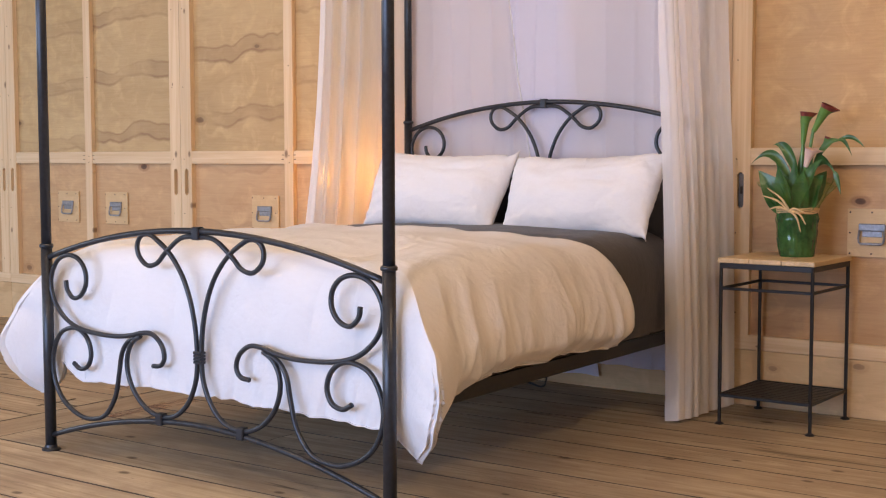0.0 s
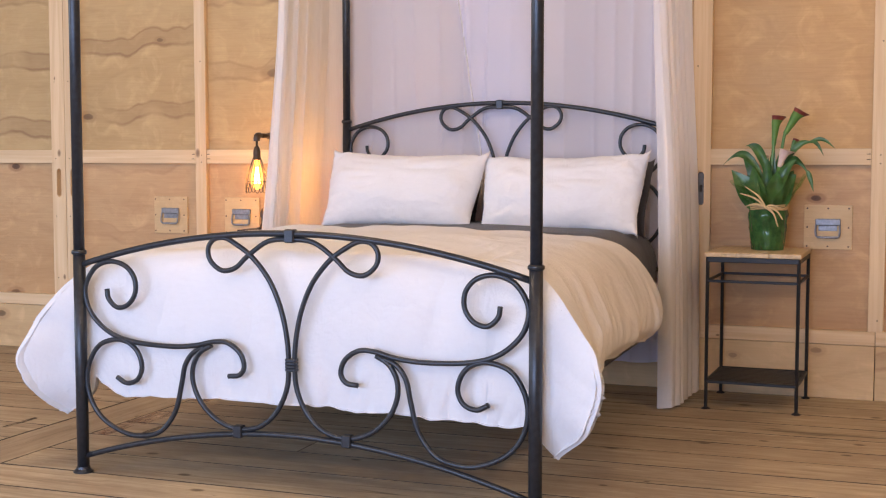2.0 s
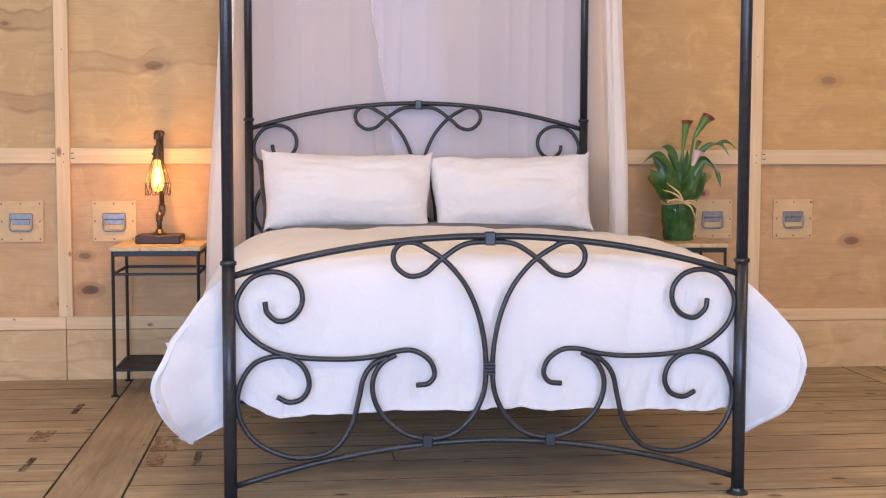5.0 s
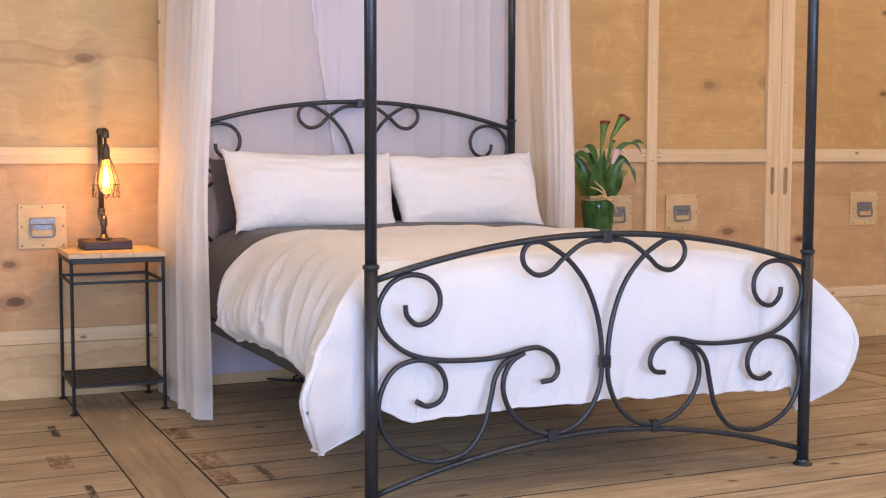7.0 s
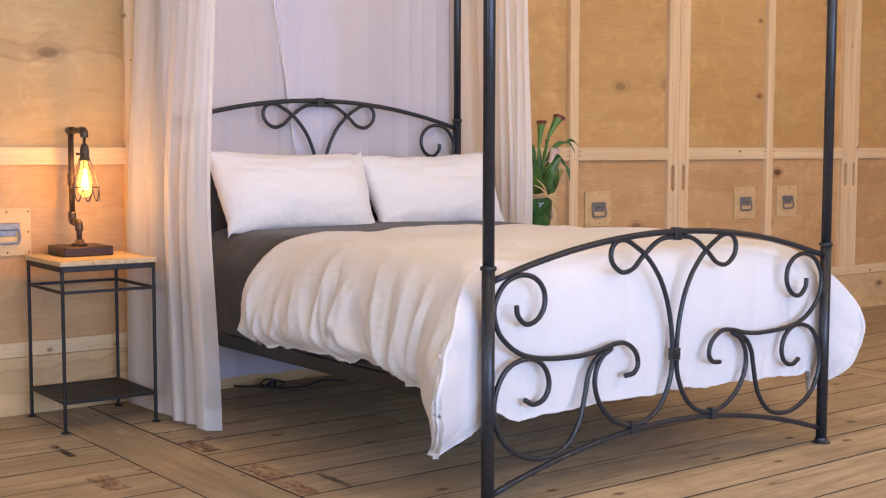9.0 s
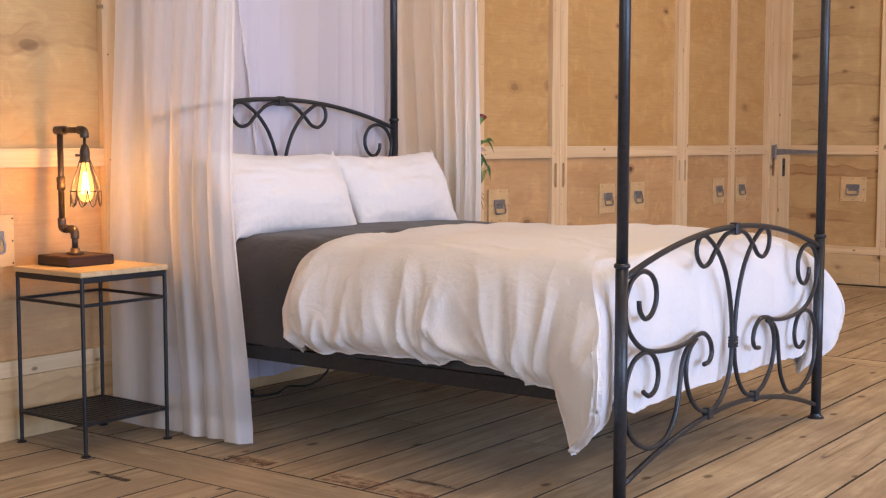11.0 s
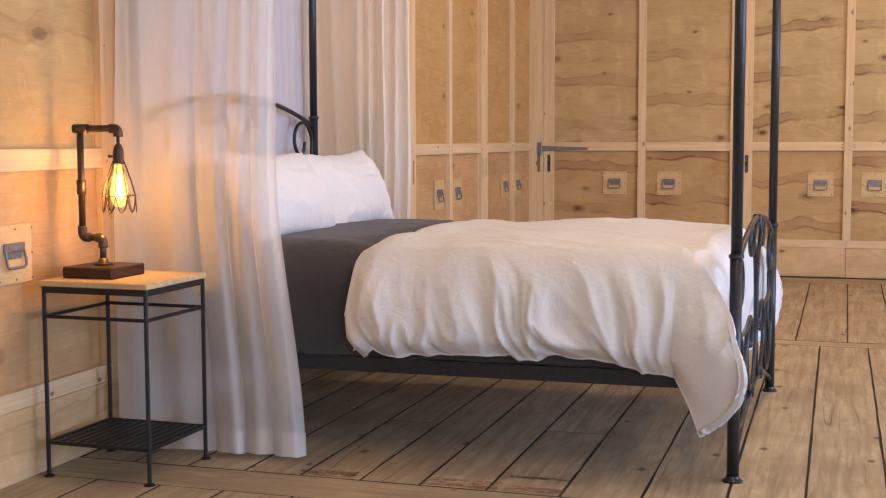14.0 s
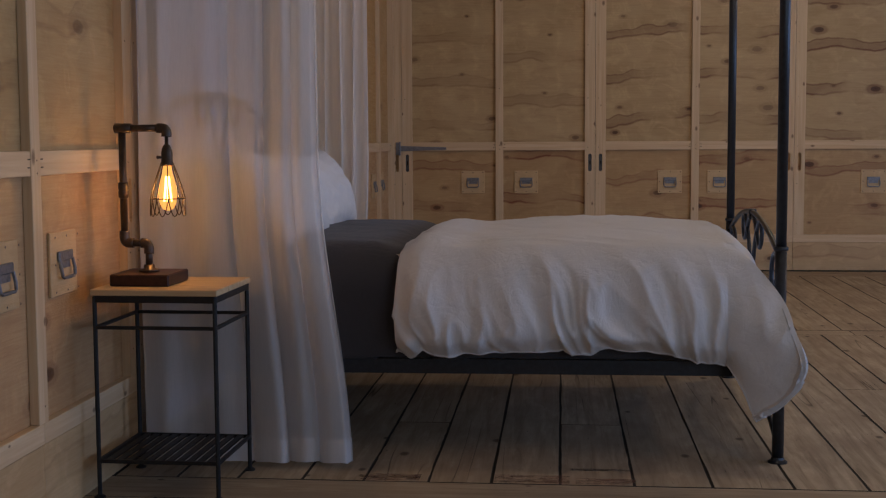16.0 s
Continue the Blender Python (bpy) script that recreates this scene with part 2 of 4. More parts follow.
PLY_SIDE_LOW = plywood("plywood_side_low", (0.52, 0.35, 0.165), (0.44, 0.28, 0.125), (0.19, 0.055, 0.022), 1.0, 0.85)
PLY_SKIRT = plywood("plywood_skirt", (0.64, 0.46, 0.25), (0.54, 0.365, 0.185), (0.33, 0.19, 0.09), 0.6, 0.7)
PLY_PLATE = plywood("plywood_plate", (0.63, 0.45, 0.24), (0.57, 0.39, 0.20), (0.40, 0.24, 0.11), 0.0, 0.0)
PINE_UP = sawn_wood("pine_upright", (0.745, 0.57, 0.36), (0.61, 0.42, 0.235), "z")
PINE_X = sawn_wood("pine_level", (0.745, 0.57, 0.36), (0.61, 0.42, 0.235), "x")
FLOOR_WOOD = floor_wood("old_boards")
# board sides and the slab below are coloured dark for the gaps' shade
BOARD_EDGE = plain("dark_board_edge", (0.085, 0.066, 0.047), 0.9)
DARK_GAP = plain("dark_gap", (0.02, 0.016, 0.012), 0.9)
PLASTER = plain("ceiling_boards", (0.45, 0.33, 0.2), 0.8)
IRON = iron("black_iron")
LATCH = plain("dark_latch_steel", (0.12, 0.12, 0.125), 0.5, 0.5, 0.3, 80)
IRON_TABLE = iron("black_table_iron", (0.014, 0.014, 0.016), 0.45)
PIPE = iron("lamp_pipe", (0.055, 0.036, 0.024), 0.34)
STEEL = plain("zinc_steel", (0.27, 0.27, 0.285), 0.45, 0.6, 0.35, 80)
WHITE_LINEN = linen("white_linen", (0.70, 0.694, 0.715), crease=0.42)
PILLOW_LINEN = linen("pillow_linen", (0.735, 0.727, 0.748), crease=0.4)
GREY_LINEN = linen("grey_linen", (0.066, 0.062, 0.068), crease=0.4)
MATTRESS_CLOTH = linen("mattress_cloth", (0.62, 0.55, 0.46))
SHEER_SIDE = sheer("sheer_side", (0.95, 0.93, 0.925), 0.30)
SHEER_BACK = sheer("sheer_back", (0.84, 0.83, 0.93), 0.02)
OAK = sawn_wood("table_board", (0.66, 0.50, 0.30), (0.48, 0.33, 0.17), "y", False, 0.4)
REDWOOD = sawn_wood("lamp_block", (0.050, 0.021, 0.014), (0.022, 0.009, 0.007), "x", False, 0.4)
BULB_GLOW = glowing("filament_glow", (1.0, 0.66, 0.25), 45)
M = Mat("amber_bulb")
em, tr, mx = M.n("Emission"), M.n("BsdfTransparent"), M.n("MixShader")
em.inputs[0].default_value, em.inputs[1].default_value = (1.0, 0.47, 0.10, 1), 5.5
tr.inputs[0].default_value, mx.inputs[0].default_value = (1.0, 0.75, 0.4, 1), 0.55
M.put(em.outputs[0], mx.inputs[1]), M.put(tr.outputs[0], mx.inputs[2]), M.put(mx.outputs[0], M.out.inputs["Surface"])
BULB_GLASS = M.m
LAMP_GLOW = glowing("added_globe_glow", (1.0, 0.72, 0.42), 4)
M = Mat("worn_paint_black")
MR = Mat("worn_paint_red")
for m_, c_, most in ((M, (0.03, 0.028, 0.03), 0.6), (MR, (0.34, 0.15, 0.10), 0.36)):
    m_.set(color=c_, rough=0.7, alpha=m_.ramp(m_.noise(m_.coords((2.5, 1.2, 1)), 14, 7, 0.78), (0.42, 0.0), (0.62, most)))
PAINT_BLACK, PAINT_RED = M.m, MR.m
CORD = plain("black_cord", (0.012, 0.012, 0.013), 0.5)

# ---- building helpers ----


def mesh_of(bm, material, smooth=False):
    me = bpy.data.meshes.new("mesh")
    bm.to_mesh(me)
    bm.free()
    me.materials.append(material)
    if smooth:
        for p in me.polygons:
            p.use_smooth = True
    return me


def part(name, bm, material, parent, label="", smooth=False):
    ob = new(name, mesh_of(bm, material, smooth))
    ob.parent = parent
    if label:
        ob["label"] = label
    return ob


def thing(name, bm, material, label, category, group="", kind="", smooth=False):
    return tagged(new(name, mesh_of(bm, material, smooth)), label, category, group, kind)


def empty(name, m, label, category, group="", kind=""):
    ob = new(name)
    ob.empty_display_size = 0.1
    ob.matrix_basis = m
    return tagged(ob, label, category, group, kind)


def add_box(bm, x0, x1, y0, y1, z0, z1, bevel=0.0):
    g = bmesh.ops.create_cube(bm, size=1.0)
    vs = g["verts"]
    for v in vs:
        v.co = Vector((x0 + (v.co.x + 0.5) * (x1 - x0), y0 + (v.co.y + 0.5) * (y1 - y0), z0 + (v.co.z + 0.5) * (z1 - z0)))
    if bevel:
        es = list({e for v in vs for e in v.link_edges})
        bmesh.ops.bevel(bm, geom=es, offset=bevel, segments=1, affect="EDGES")
    return bm


def box(x0, x1, y0, y1, z0, z1, bevel=0.0):
    return add_box(bmesh.new(), x0, x1, y0, y1, z0, z1, bevel)


def smooth_line(pts, steps=6):
    """A Catmull-Rom line through pts."""
    p = [Vector(q) for q in pts]
    p = [2 * p[0] - p[1]] + p + [2 * p[-1] - p[-2]]
    out = []
    for i in range(1, len(p) - 2):
        for k in range(steps):
            t = k / steps
            a, b, c, d = p[i - 1], p[i], p[i + 1], p[i + 2]
            out.append(0.5 * (2 * b + (c - a) * t + (2 * a - 5 * b + 4 * c - d) * t * t + (3 * b - a - 3 * c + d) * t ** 3))
    out.append(p[-2])
    return out


def add_tube(bm, line, r, n=8, caps=True):
    """A round bar along line; r is one radius or one for each point."""
    line = [Vector(q) for q in line]
    rr = r if isinstance(r, (list, tuple)) else [r] * len(line)
    t0 = (line[1] - line[0]).normalized()
    side = t0.orthogonal().normalized()
    rings = []
    for i, q in enumerate(line):
        t = (line[min(i + 1, len(line) - 1)] - line[max(i - 1, 0)]).normalized()
        side = (side - t * side.dot(t)).normalized()
        up = t.cross(side)
        rings.append([bm.verts.new(q + rr[i] * (math.cos(a) * side + math.sin(a) * up)) for a in (2 * math.pi * k / n for k in range(n))])
    for a, b in zip(rings, rings[1:]):
        for k in range(n):
            bm.faces.new((a[k], a[(k + 1) % n], b[(k + 1) % n], b[k]))
    if caps:
        bm.faces.new(rings[0][::-1]), bm.faces.new(rings[-1])
    return bm


def tube(line, r, n=8):
    return add_tube(bmesh.new(), line, r, n)


def lathe(profile, n=20):
    """A turned form about z from (radius, z) pairs."""
    bm = bmesh.new()
    rings = [[bm.verts.new((r * math.cos(2 * math.pi * k / n), r * math.sin(2 * math.pi * k / n), z)) for k in range(n)] for r, z in profile]
    for a, b in zip(rings, rings[1:]):
        for k in range(n):
            bm.faces.new((a[k], a[(k + 1) % n], b[(k + 1) % n], b[k]))
    bm.faces.new(rings[0][::-1]), bm.faces.new(rings[-1])
    return bm


def moved(bm, m):
    bmesh.ops.transform(bm, matrix=m, verts=bm.verts)
    return bm


def sheet(nu, nv, f):
    """A grid of quads: f(u, v) with u, v from 0 to 1."""
    bm = bmesh.new()
    g = [[bm.verts.new(f(i / nu, j / nv)) for j in range(nv + 1)] for i in range(nu + 1)]
    for i in range(nu):
        for j in range(nv):
            bm.faces.new((g[i][j], g[i + 1][j], g[i + 1][j + 1], g[i][j + 1]))
    return bm


def sstep(a, b, x):
    t = min(1.0, max(0.0, (x - a) / (b - a)))
    return t * t * (3 - 2 * t)


def wob(x, y, z=0.0):
    return noise.noise(Vector((x, y, z)))


# ---- the room ----
YB, YP = 2.285, 2.315          # back wall: face of the frame, face of the panels
XR, XP = 5.77, 5.80            # side wall: the same
X0, Y0, CEIL = -7.2, -6.7, 3.3
RAIL = (1.035, 1.108)
LOW = (0.243, 0.305)
PLATE = (0.662, 0.859)

# the room stands one degree askew of the bed
ROOM = pose(0, YB, 0) @ pose(0, 0, 0, 0, 0, 1.0) @ pose(0, -YB, 0)

floor = thing("floor", box(X0, XP + 0.15, Y0, YP + 0.15, -0.20, -0.0025), DARK_GAP, "old wide grey-brown floorboards with dark gaps", "floor", kind="structure")
ceiling = thing("ceiling", box(X0 - 0.15, XP + 0.15, Y0 - 0.15, YP + 0.15, CEIL, CEIL + 0.12), PLASTER, "plain timber-boarded ceiling over the room", "ceiling", kind="structure")
wall_north = thing("wall_north", box(X0, XP + 0.15, YP + 0.018, YP + 0.15, -0.035, CEIL), DARK_GAP, "plywood panel wall framed with pale pine studs", "wall", kind="structure")
wall_east = thing("wall_east", box(XP + 0.018, XP + 0.15, Y0, YP + 0.018, -0.035, CEIL), DARK_GAP, "plywood panel wall with knotty veneer and pine frame", "wall", kind="structure")
# unseen west wall, with a window opening added for the side light
bm = box(X0 - 0.15, X0, Y0, -4.35, -0.035, CEIL)
add_box(bm, X0 - 0.15, X0, -0.45, YP + 0.15, -0.035, CEIL)
add_box(bm, X0 - 0.15, X0, -4.35, -0.45, -0.035, 0.55), add_box(bm, X0 - 0.15, X0, -4.35, -0.45, 2.45, CEIL)
wall_west = thing("wall_west", bm, PLY_SIDE, "unseen plain plywood wall with an added window opening", "wall", kind="structure")
bm = box(X0 - 0.15, -4.2, Y0 - 0.15, Y0, -0.035, CEIL)
add_box(bm, 2.4, XP + 0.15, Y0 - 0.15, Y0, -0.035, CEIL)
add_box(bm, -4.2, 2.4, Y0 - 0.15, Y0, 2.5, CEIL)
wall_south = thing("wall_south", bm, PLY_BACK, "plywood wall with a wide open doorway", "wall", kind="structure")


for ob in (floor, ceiling, wall_north, wall_east, wall_west, wall_south):
    ob.matrix_basis = ROOM


def stud_with_slot(w, d, z0, z1, s0, s1):
    """An upright with a long hand hole through it, its outer face at y = 0."""
    bm = bmesh.new()
    h = 0.015
    add_box(bm, -w / 2, w / 2, 0, d, z0, s0), add_box(bm, -w / 2, w / 2, 0, d, s1, z1)
    add_box(bm, -w / 2, -h, 0, d, s0, s1), add_box(bm, h, w / 2, 0, d, s0, s1)
    for sx in (-1, 1):       # rounded ends of the slot
        for z, k in ((s0, 1), (s1, -1)):
            a = [bm.verts.new((sx * h, y, z)) for y in (0, d)]
            b = [bm.verts.new((sx * h * 0.35, y, z)) for y in (0, d)]
            c = [bm.verts.new((sx * h, y, z + k * h * 0.8)) for y in (0, d)]
            bm.faces.new((a[0], b[0], c[0])), bm.faces.new((b[0], b[1], c[1], c[0]))
    return bm


def handle_bm():
    """A sprung chest handle: hinge strap, tongue with its rivets, and the bent grip below."""
    bm = box(-0.054, 0.054, -0.010, 0, 0.008, 0.038, 0.003)
    add_box(bm, -0.040, 0.040, -0.005, 0, -0.016, 0.008, 0.0015)
    loop = [(-0.050, -0.008, 0.012), (-0.052, -0.014, -0.020), (-0.049, -0.016, -0.038), (-0.040, -0.016, -0.044),
            (0.040, -0.016, -0.044), (0.049, -0.016, -0.038), (0.052, -0.014, -0.020), (0.050, -0.008, 0.012)]
    add_tube(bm, loop, 0.0052, 6)
    for x, y, z in ((-0.044, -0.0115, 0.027), (0.044, -0.0115, 0.027), (-0.026, -0.0065, -0.004), (0.026, -0.0065, -0.004)):
        for v in bmesh.ops.create_circle(bm, cap_ends=True, radius=0.0048, segments=8)["verts"]:
            v.co = Vector((x + v.co.x, y, z - v.co.y))
    return bm


PLATE_ME = mesh_of(box(-0.1025, 0.1025, -0.009, 0, -0.0985, 0.0985, 0.0015), PLY_PLATE)
HANDLE_ME = mesh_of(handle_bm(), STEEL)
bm = bmesh.new()
for sx in (-1, 0, 1):
    for sz in (-1, 0, 1):
        if sx == sz == 0:
            continue
        moved_ring = bmesh.ops.create_circle(bm, cap_ends=True, radius=0.004, segments=8)["verts"]
        for v in moved_ring:
            v.co = Vector((sx * 0.088 + v.co.x, -0.0105, sz * 0.084 - v.co.y))
SCREWS_ME = mesh_of(bm, PIPE)


def nails(zs, xs):
    bm = bmesh.new()
    for z in zs:
        for x in xs:
            for v in bmesh.ops.create_circle(bm, cap_ends=True, radius=0.0032, segments=7)["verts"]:
                v.co = Vector((x + 0.006 * wob(9 * z, x) + v.co.x, -0.0012, z + 0.02 * wob(5 * z, 3) - v.co.y))
    return mesh_of(bm, DARK_GAP)


NAILS_EDGE = nails([0.40, 0.74, 1.07, 1.48, 1.93], [-0.018])
def rail_nails(w):
    """Two skew nails at each end of a rail."""
    bm = bmesh.new()
    for s in (-1, 1):
        for z in (1.060, 1.084):
            x = s * (w / 2 - 0.046 - 0.006 * wob(40 * z, w * 7))
            add_box(bm, x - 0.008, x + 0.008, 0.0008, 0.003, z - 0.0016, z + 0.0016)
    return mesh_of(bm, DARK_GAP)


NAILS_MID = nails([0.36, 1.05, 1.09, 1.57], [0.004])


def framed_wall(wall, place, uprights, mids, ends, ply, ply_low, rail_mat, skirt_mat):
    """Panels, studs, rails, skirting and pull plates along one wall. place(u) is the pose of a point u along it, facing the room."""
    def put(name, me_or_bm, mat, u, z=0.0, label="", off=0.0):
        me = me_or_bm if isinstance(me_or_bm, bpy.types.Mesh) else mesh_of(me_or_bm, mat)
        ob = new(name, me)
        ob.parent = wall
        ob.matrix_basis = place(u) @ pose(0, off, z)
        if label:
            ob["label"] = label
        return ob
    edges = sorted([ends[0], ends[1], *mids, *uprights])
    for a, b in zip(edges, edges[1:]):
        w, c = b - a, (a + b) / 2
        put("panel", box(-w / 2 + 0.002, w / 2 - 0.002, 0, 0.016, 1.06, CEIL - 0.002), ply(c), c, 0, "warm yellow plywood sheet", 0.03)
        put("panel", box(-w / 2 + 0.002, w / 2 - 0.002, 0, 0.016, 0.255, 1.058), ply_low, c, 0, "orange-toned plywood sheet", 0.03)
        rail = put("rail", box(-w / 2 + 0.034, w / 2 - 0.034, 0.002, 0.03, RAIL[0], RAIL[1], 0.002), rail_mat, c)
        new("nail_heads", rail_nails(w)).parent = rail
        put("skirting", box(-w / 2 + 0.0015, w / 2 - 0.0015, 0.004, 0.046, 0.0, LOW[0] - 0.002, 0.002), skirt_mat, c, 0, "knotty plywood skirting board")
        put("rail", box(-w / 2 + 0.001, w / 2 - 0.001, 0, 0.03, LOW[0], LOW[1], 0.002), rail_mat, c)
    for u in uprights:
        for s in (-1, 1):
            stud = put("stud", stud_with_slot(0.088, 0.03, LOW[1], CEIL - 0.002, 0.85, 1.005), PINE_UP, u + s * 0.0455)
            new("nail_heads", NAILS_EDGE).parent = stud
    for u in mids:
        stud = put("stud", box(-0.0325, 0.0325, 0, 0.03, LOW[1], CEIL - 0.002, 0.002), PINE_UP, u)
        new("nail_heads", NAILS_MID).parent = stud
        mid, reach = (u + 0.015, 0.216) if abs(u + 1.748) < 0.01 else (u, 0.232 if u < 0 else 0.210)
        for s in (-1, 1):
            plate = put("handle_plate", PLATE_ME, None, mid + s * reach, (PLATE[0] + PLATE[1]) / 2, "square plywood plate with a steel pull", 0.029)
            for nm, me in (("handle", HANDLE_ME), ("screws", SCREWS_ME)):
                h = new(nm, me)
                h.parent, h.matrix_basis = plate, pose(0, -0.009, 0)


framed_wall(wall_north, lambda u: pose(u, YB, 0), [-5.95, -4.27, -2.604, -0.910, 0.822, 2.487, 4.19], [-5.11, -3.442, -1.748, 1.637, 3.34, 5.08], (X0, 5.77),
            lambda c: PLY_BACK if c < 0.5 else PLY_PLAIN, PLY_LOW, PINE_X, PLY_SKIRT)
framed_wall(wall_east, lambda u: pose(XR, -u, 0, 0, 0, -90), [-2.195, -0.515, 1.165, 2.865, 4.565, 6.265], [-1.343, 0.335, 2.04, 3.74, 5.44], (-2.288, 6.7),
            lambda c: PLY_SIDE, PLY_SIDE_LOW, PINE_X, PLY_SKIRT)

part("corner_post", box(5.735, 5.7685, 2.262, 2.325, 0.0, CEIL - 0.002, 0.002), PINE_UP, wall_north, "pine corner post")

# steel cup latches let into some of the hand holes
for wall, m in ((wall_north, pose(0.8675, YB + 0.012, 0.9275)), (wall_north, pose(-0.9555, YB + 0.012, 0.9275)), (wall_east, pose(XR + 0.012, 2.1495, 0.9275, 0, 0, -90)),
                (wall_east, pose(XR + 0.012, 0.5605, 0.9275, 0, 0, -90)), (wall_east, pose(XR + 0.012, 0.4695, 0.9275, 0, 0, -90))):
    latch = part("latch", box(-0.0145, 0.0145, 0, 0.006, -0.074, 0.074, 0.002), LATCH, wall, "grey steel cup latch")
    latch.matrix_basis = m
    part("keyhole", box(-0.006, 0.006, -0.0015, 0.002, -0.016, 0.016, 0.001), DARK_GAP, latch)

# strap hinge on the side wall's end stud
hinge = empty("strap_hinge", ROOM @ pose(XR - 0.002, 2.205, 1.055, 0, 0, -90), "long tapered grey steel strap hinge on the wall", "hinge")
bm = bmesh.new()
add_box(bm, -0.045, -0.012, -0.006, 0, -0.055, 0.055, 0.001)
part("hinge_plate", bm, STEEL, hinge)
bm = bmesh.new()
v = [[bm.verts.new((x, y, z)) for z in (-h, h)] for x, h in ((-0.006, 0.024), (0.40, 0.010)) for y in (-0.007, 0)]
bm.faces.new((v[0][0], v[2][0], v[2][1], v[0][1])), bm.faces.new((v[1][1], v[3][1], v[3][0], v[1][0]))
bm.faces.new((v[0][1], v[2][1], v[3][1], v[1][1])), bm.faces.new((v[1][0], v[3][0], v[2][0], v[0][0]))
bm.faces.new((v[2][0], v[3][0], v[3][1], v[2][1]))
part("strap", bm, STEEL, hinge)
part("hinge_pin", tube([(-0.009, -0.008, -0.06), (-0.009, -0.008, 0.06)], 0.007), STEEL, hinge)

# unseen pendant lamps with warm globes, added for the warm light from above
for x, y, watts in UNSEEN_PENDANTS:
    lamp = empty("unseen_pendant_lamp", pose(x, y, CEIL), "unseen added pendant lamp, a warm glass globe on an iron rod", "pendant lamp", "pendant lamps")
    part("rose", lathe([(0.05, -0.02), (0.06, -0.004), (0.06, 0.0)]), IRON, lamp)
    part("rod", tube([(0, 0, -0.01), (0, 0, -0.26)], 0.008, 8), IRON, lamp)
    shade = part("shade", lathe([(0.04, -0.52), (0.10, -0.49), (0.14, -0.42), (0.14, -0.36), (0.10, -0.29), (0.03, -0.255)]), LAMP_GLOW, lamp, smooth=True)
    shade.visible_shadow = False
    data = bpy.data.lights.new("unseen_pendant_light", "POINT")
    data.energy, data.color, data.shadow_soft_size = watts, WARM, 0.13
    new("unseen_pendant_light", data).location = (x, y, CEIL - 0.39)

# ---- the bed ----
HX, HY = -0.066, 2.205         # the head end's middle
W2 = 0.805
bed = empty("bed", pose(0, 0, 0), "black wrought-iron four-poster bed with scrolled ends", "bed")


def bed_post(x, y, zc):
    post = part("post", tube([(x, y, 0.004), (x, y, zc)], 0.0205, 16), IRON, bed, smooth=True)
    part("foot_plate", moved(lathe([(0.034, 0), (0.034, 0.005), (0.024, 0.012), (0.022, 0.02)]), pose(x, y, 0)), IRON, post)
    part("upper_post", tube([(x, y, zc - 0.01), (x, y, 2.42)], 0.0185, 16), IRON, post, smooth=True)
    part("collar", moved(lathe([(0.021, -0.008), (0.0255, -0.005), (0.0255, 0.004), (0.021, 0.008)]), pose(x, y, zc)), IRON, post, smooth=True)


for sx in (-1, 1):
    bed_post(sx * W2, 0, 0.752)
    bed_post(HX + sx * W2, HY, 1.245)

# scrolls of one half, bent from round bar, in the plane of the bed's end: (x, z)
LYRE = [(0.004, 0.815), (-0.08, 0.806), (-0.155, 0.757), (-0.20, 0.718), (-0.25, 0.708), (-0.292, 0.738), (-0.300, 0.778), (-0.277, 0.808), (-0.235, 0.812), (-0.19, 0.790),
        (-0.148, 0.762), (-0.106, 0.720), (-0.068, 0.666), (-0.036, 0.590), (-0.016, 0.50), (-0.0105, 0.41), (-0.019, 0.335), (-0.055, 0.262), (-0.115, 0.211), (-0.194, 0.196),
        (-0.272, 0.218), (-0.334, 0.272), (-0.363, 0.335), (-0.362, 0.392), (-0.335, 0.438), (-0.292, 0.463)]
UPPER = [(-0.695, 0.632), (-0.688, 0.598), (-0.655, 0.571), (-0.612, 0.582), (-0.583, 0.622), (-0.586, 0.673), (-0.622, 0.712), (-0.681, 0.724), (-0.740, 0.702),
         (-0.778, 0.647), (-0.780, 0.594), (-0.752, 0.537), (-0.684, 0.484), (-0.588, 0.458), (-0.447, 0.451), (-0.355, 0.459), (-0.29, 0.474), (-0.235, 0.475), (-0.188, 0.445),
         (-0.172, 0.402), (-0.19, 0.372), (-0.230, 0.366)]
LOWER = [(-0.66, 0.336), (-0.622, 0.318), (-0.580, 0.332), (-0.561, 0.374), (-0.576, 0.424), (-0.616, 0.456), (-0.667, 0.462), (-0.728, 0.441), (-0.768, 0.386),
         (-0.782, 0.318), (-0.764, 0.245), (-0.714, 0.186), (-0.630, 0.148), (-0.556, 0.145), (-0.487, 0.168), (-0.433, 0.237), (-0.408, 0.326), (-0.393, 0.392), (-0.362, 0.435), (-0.318, 0.455)]


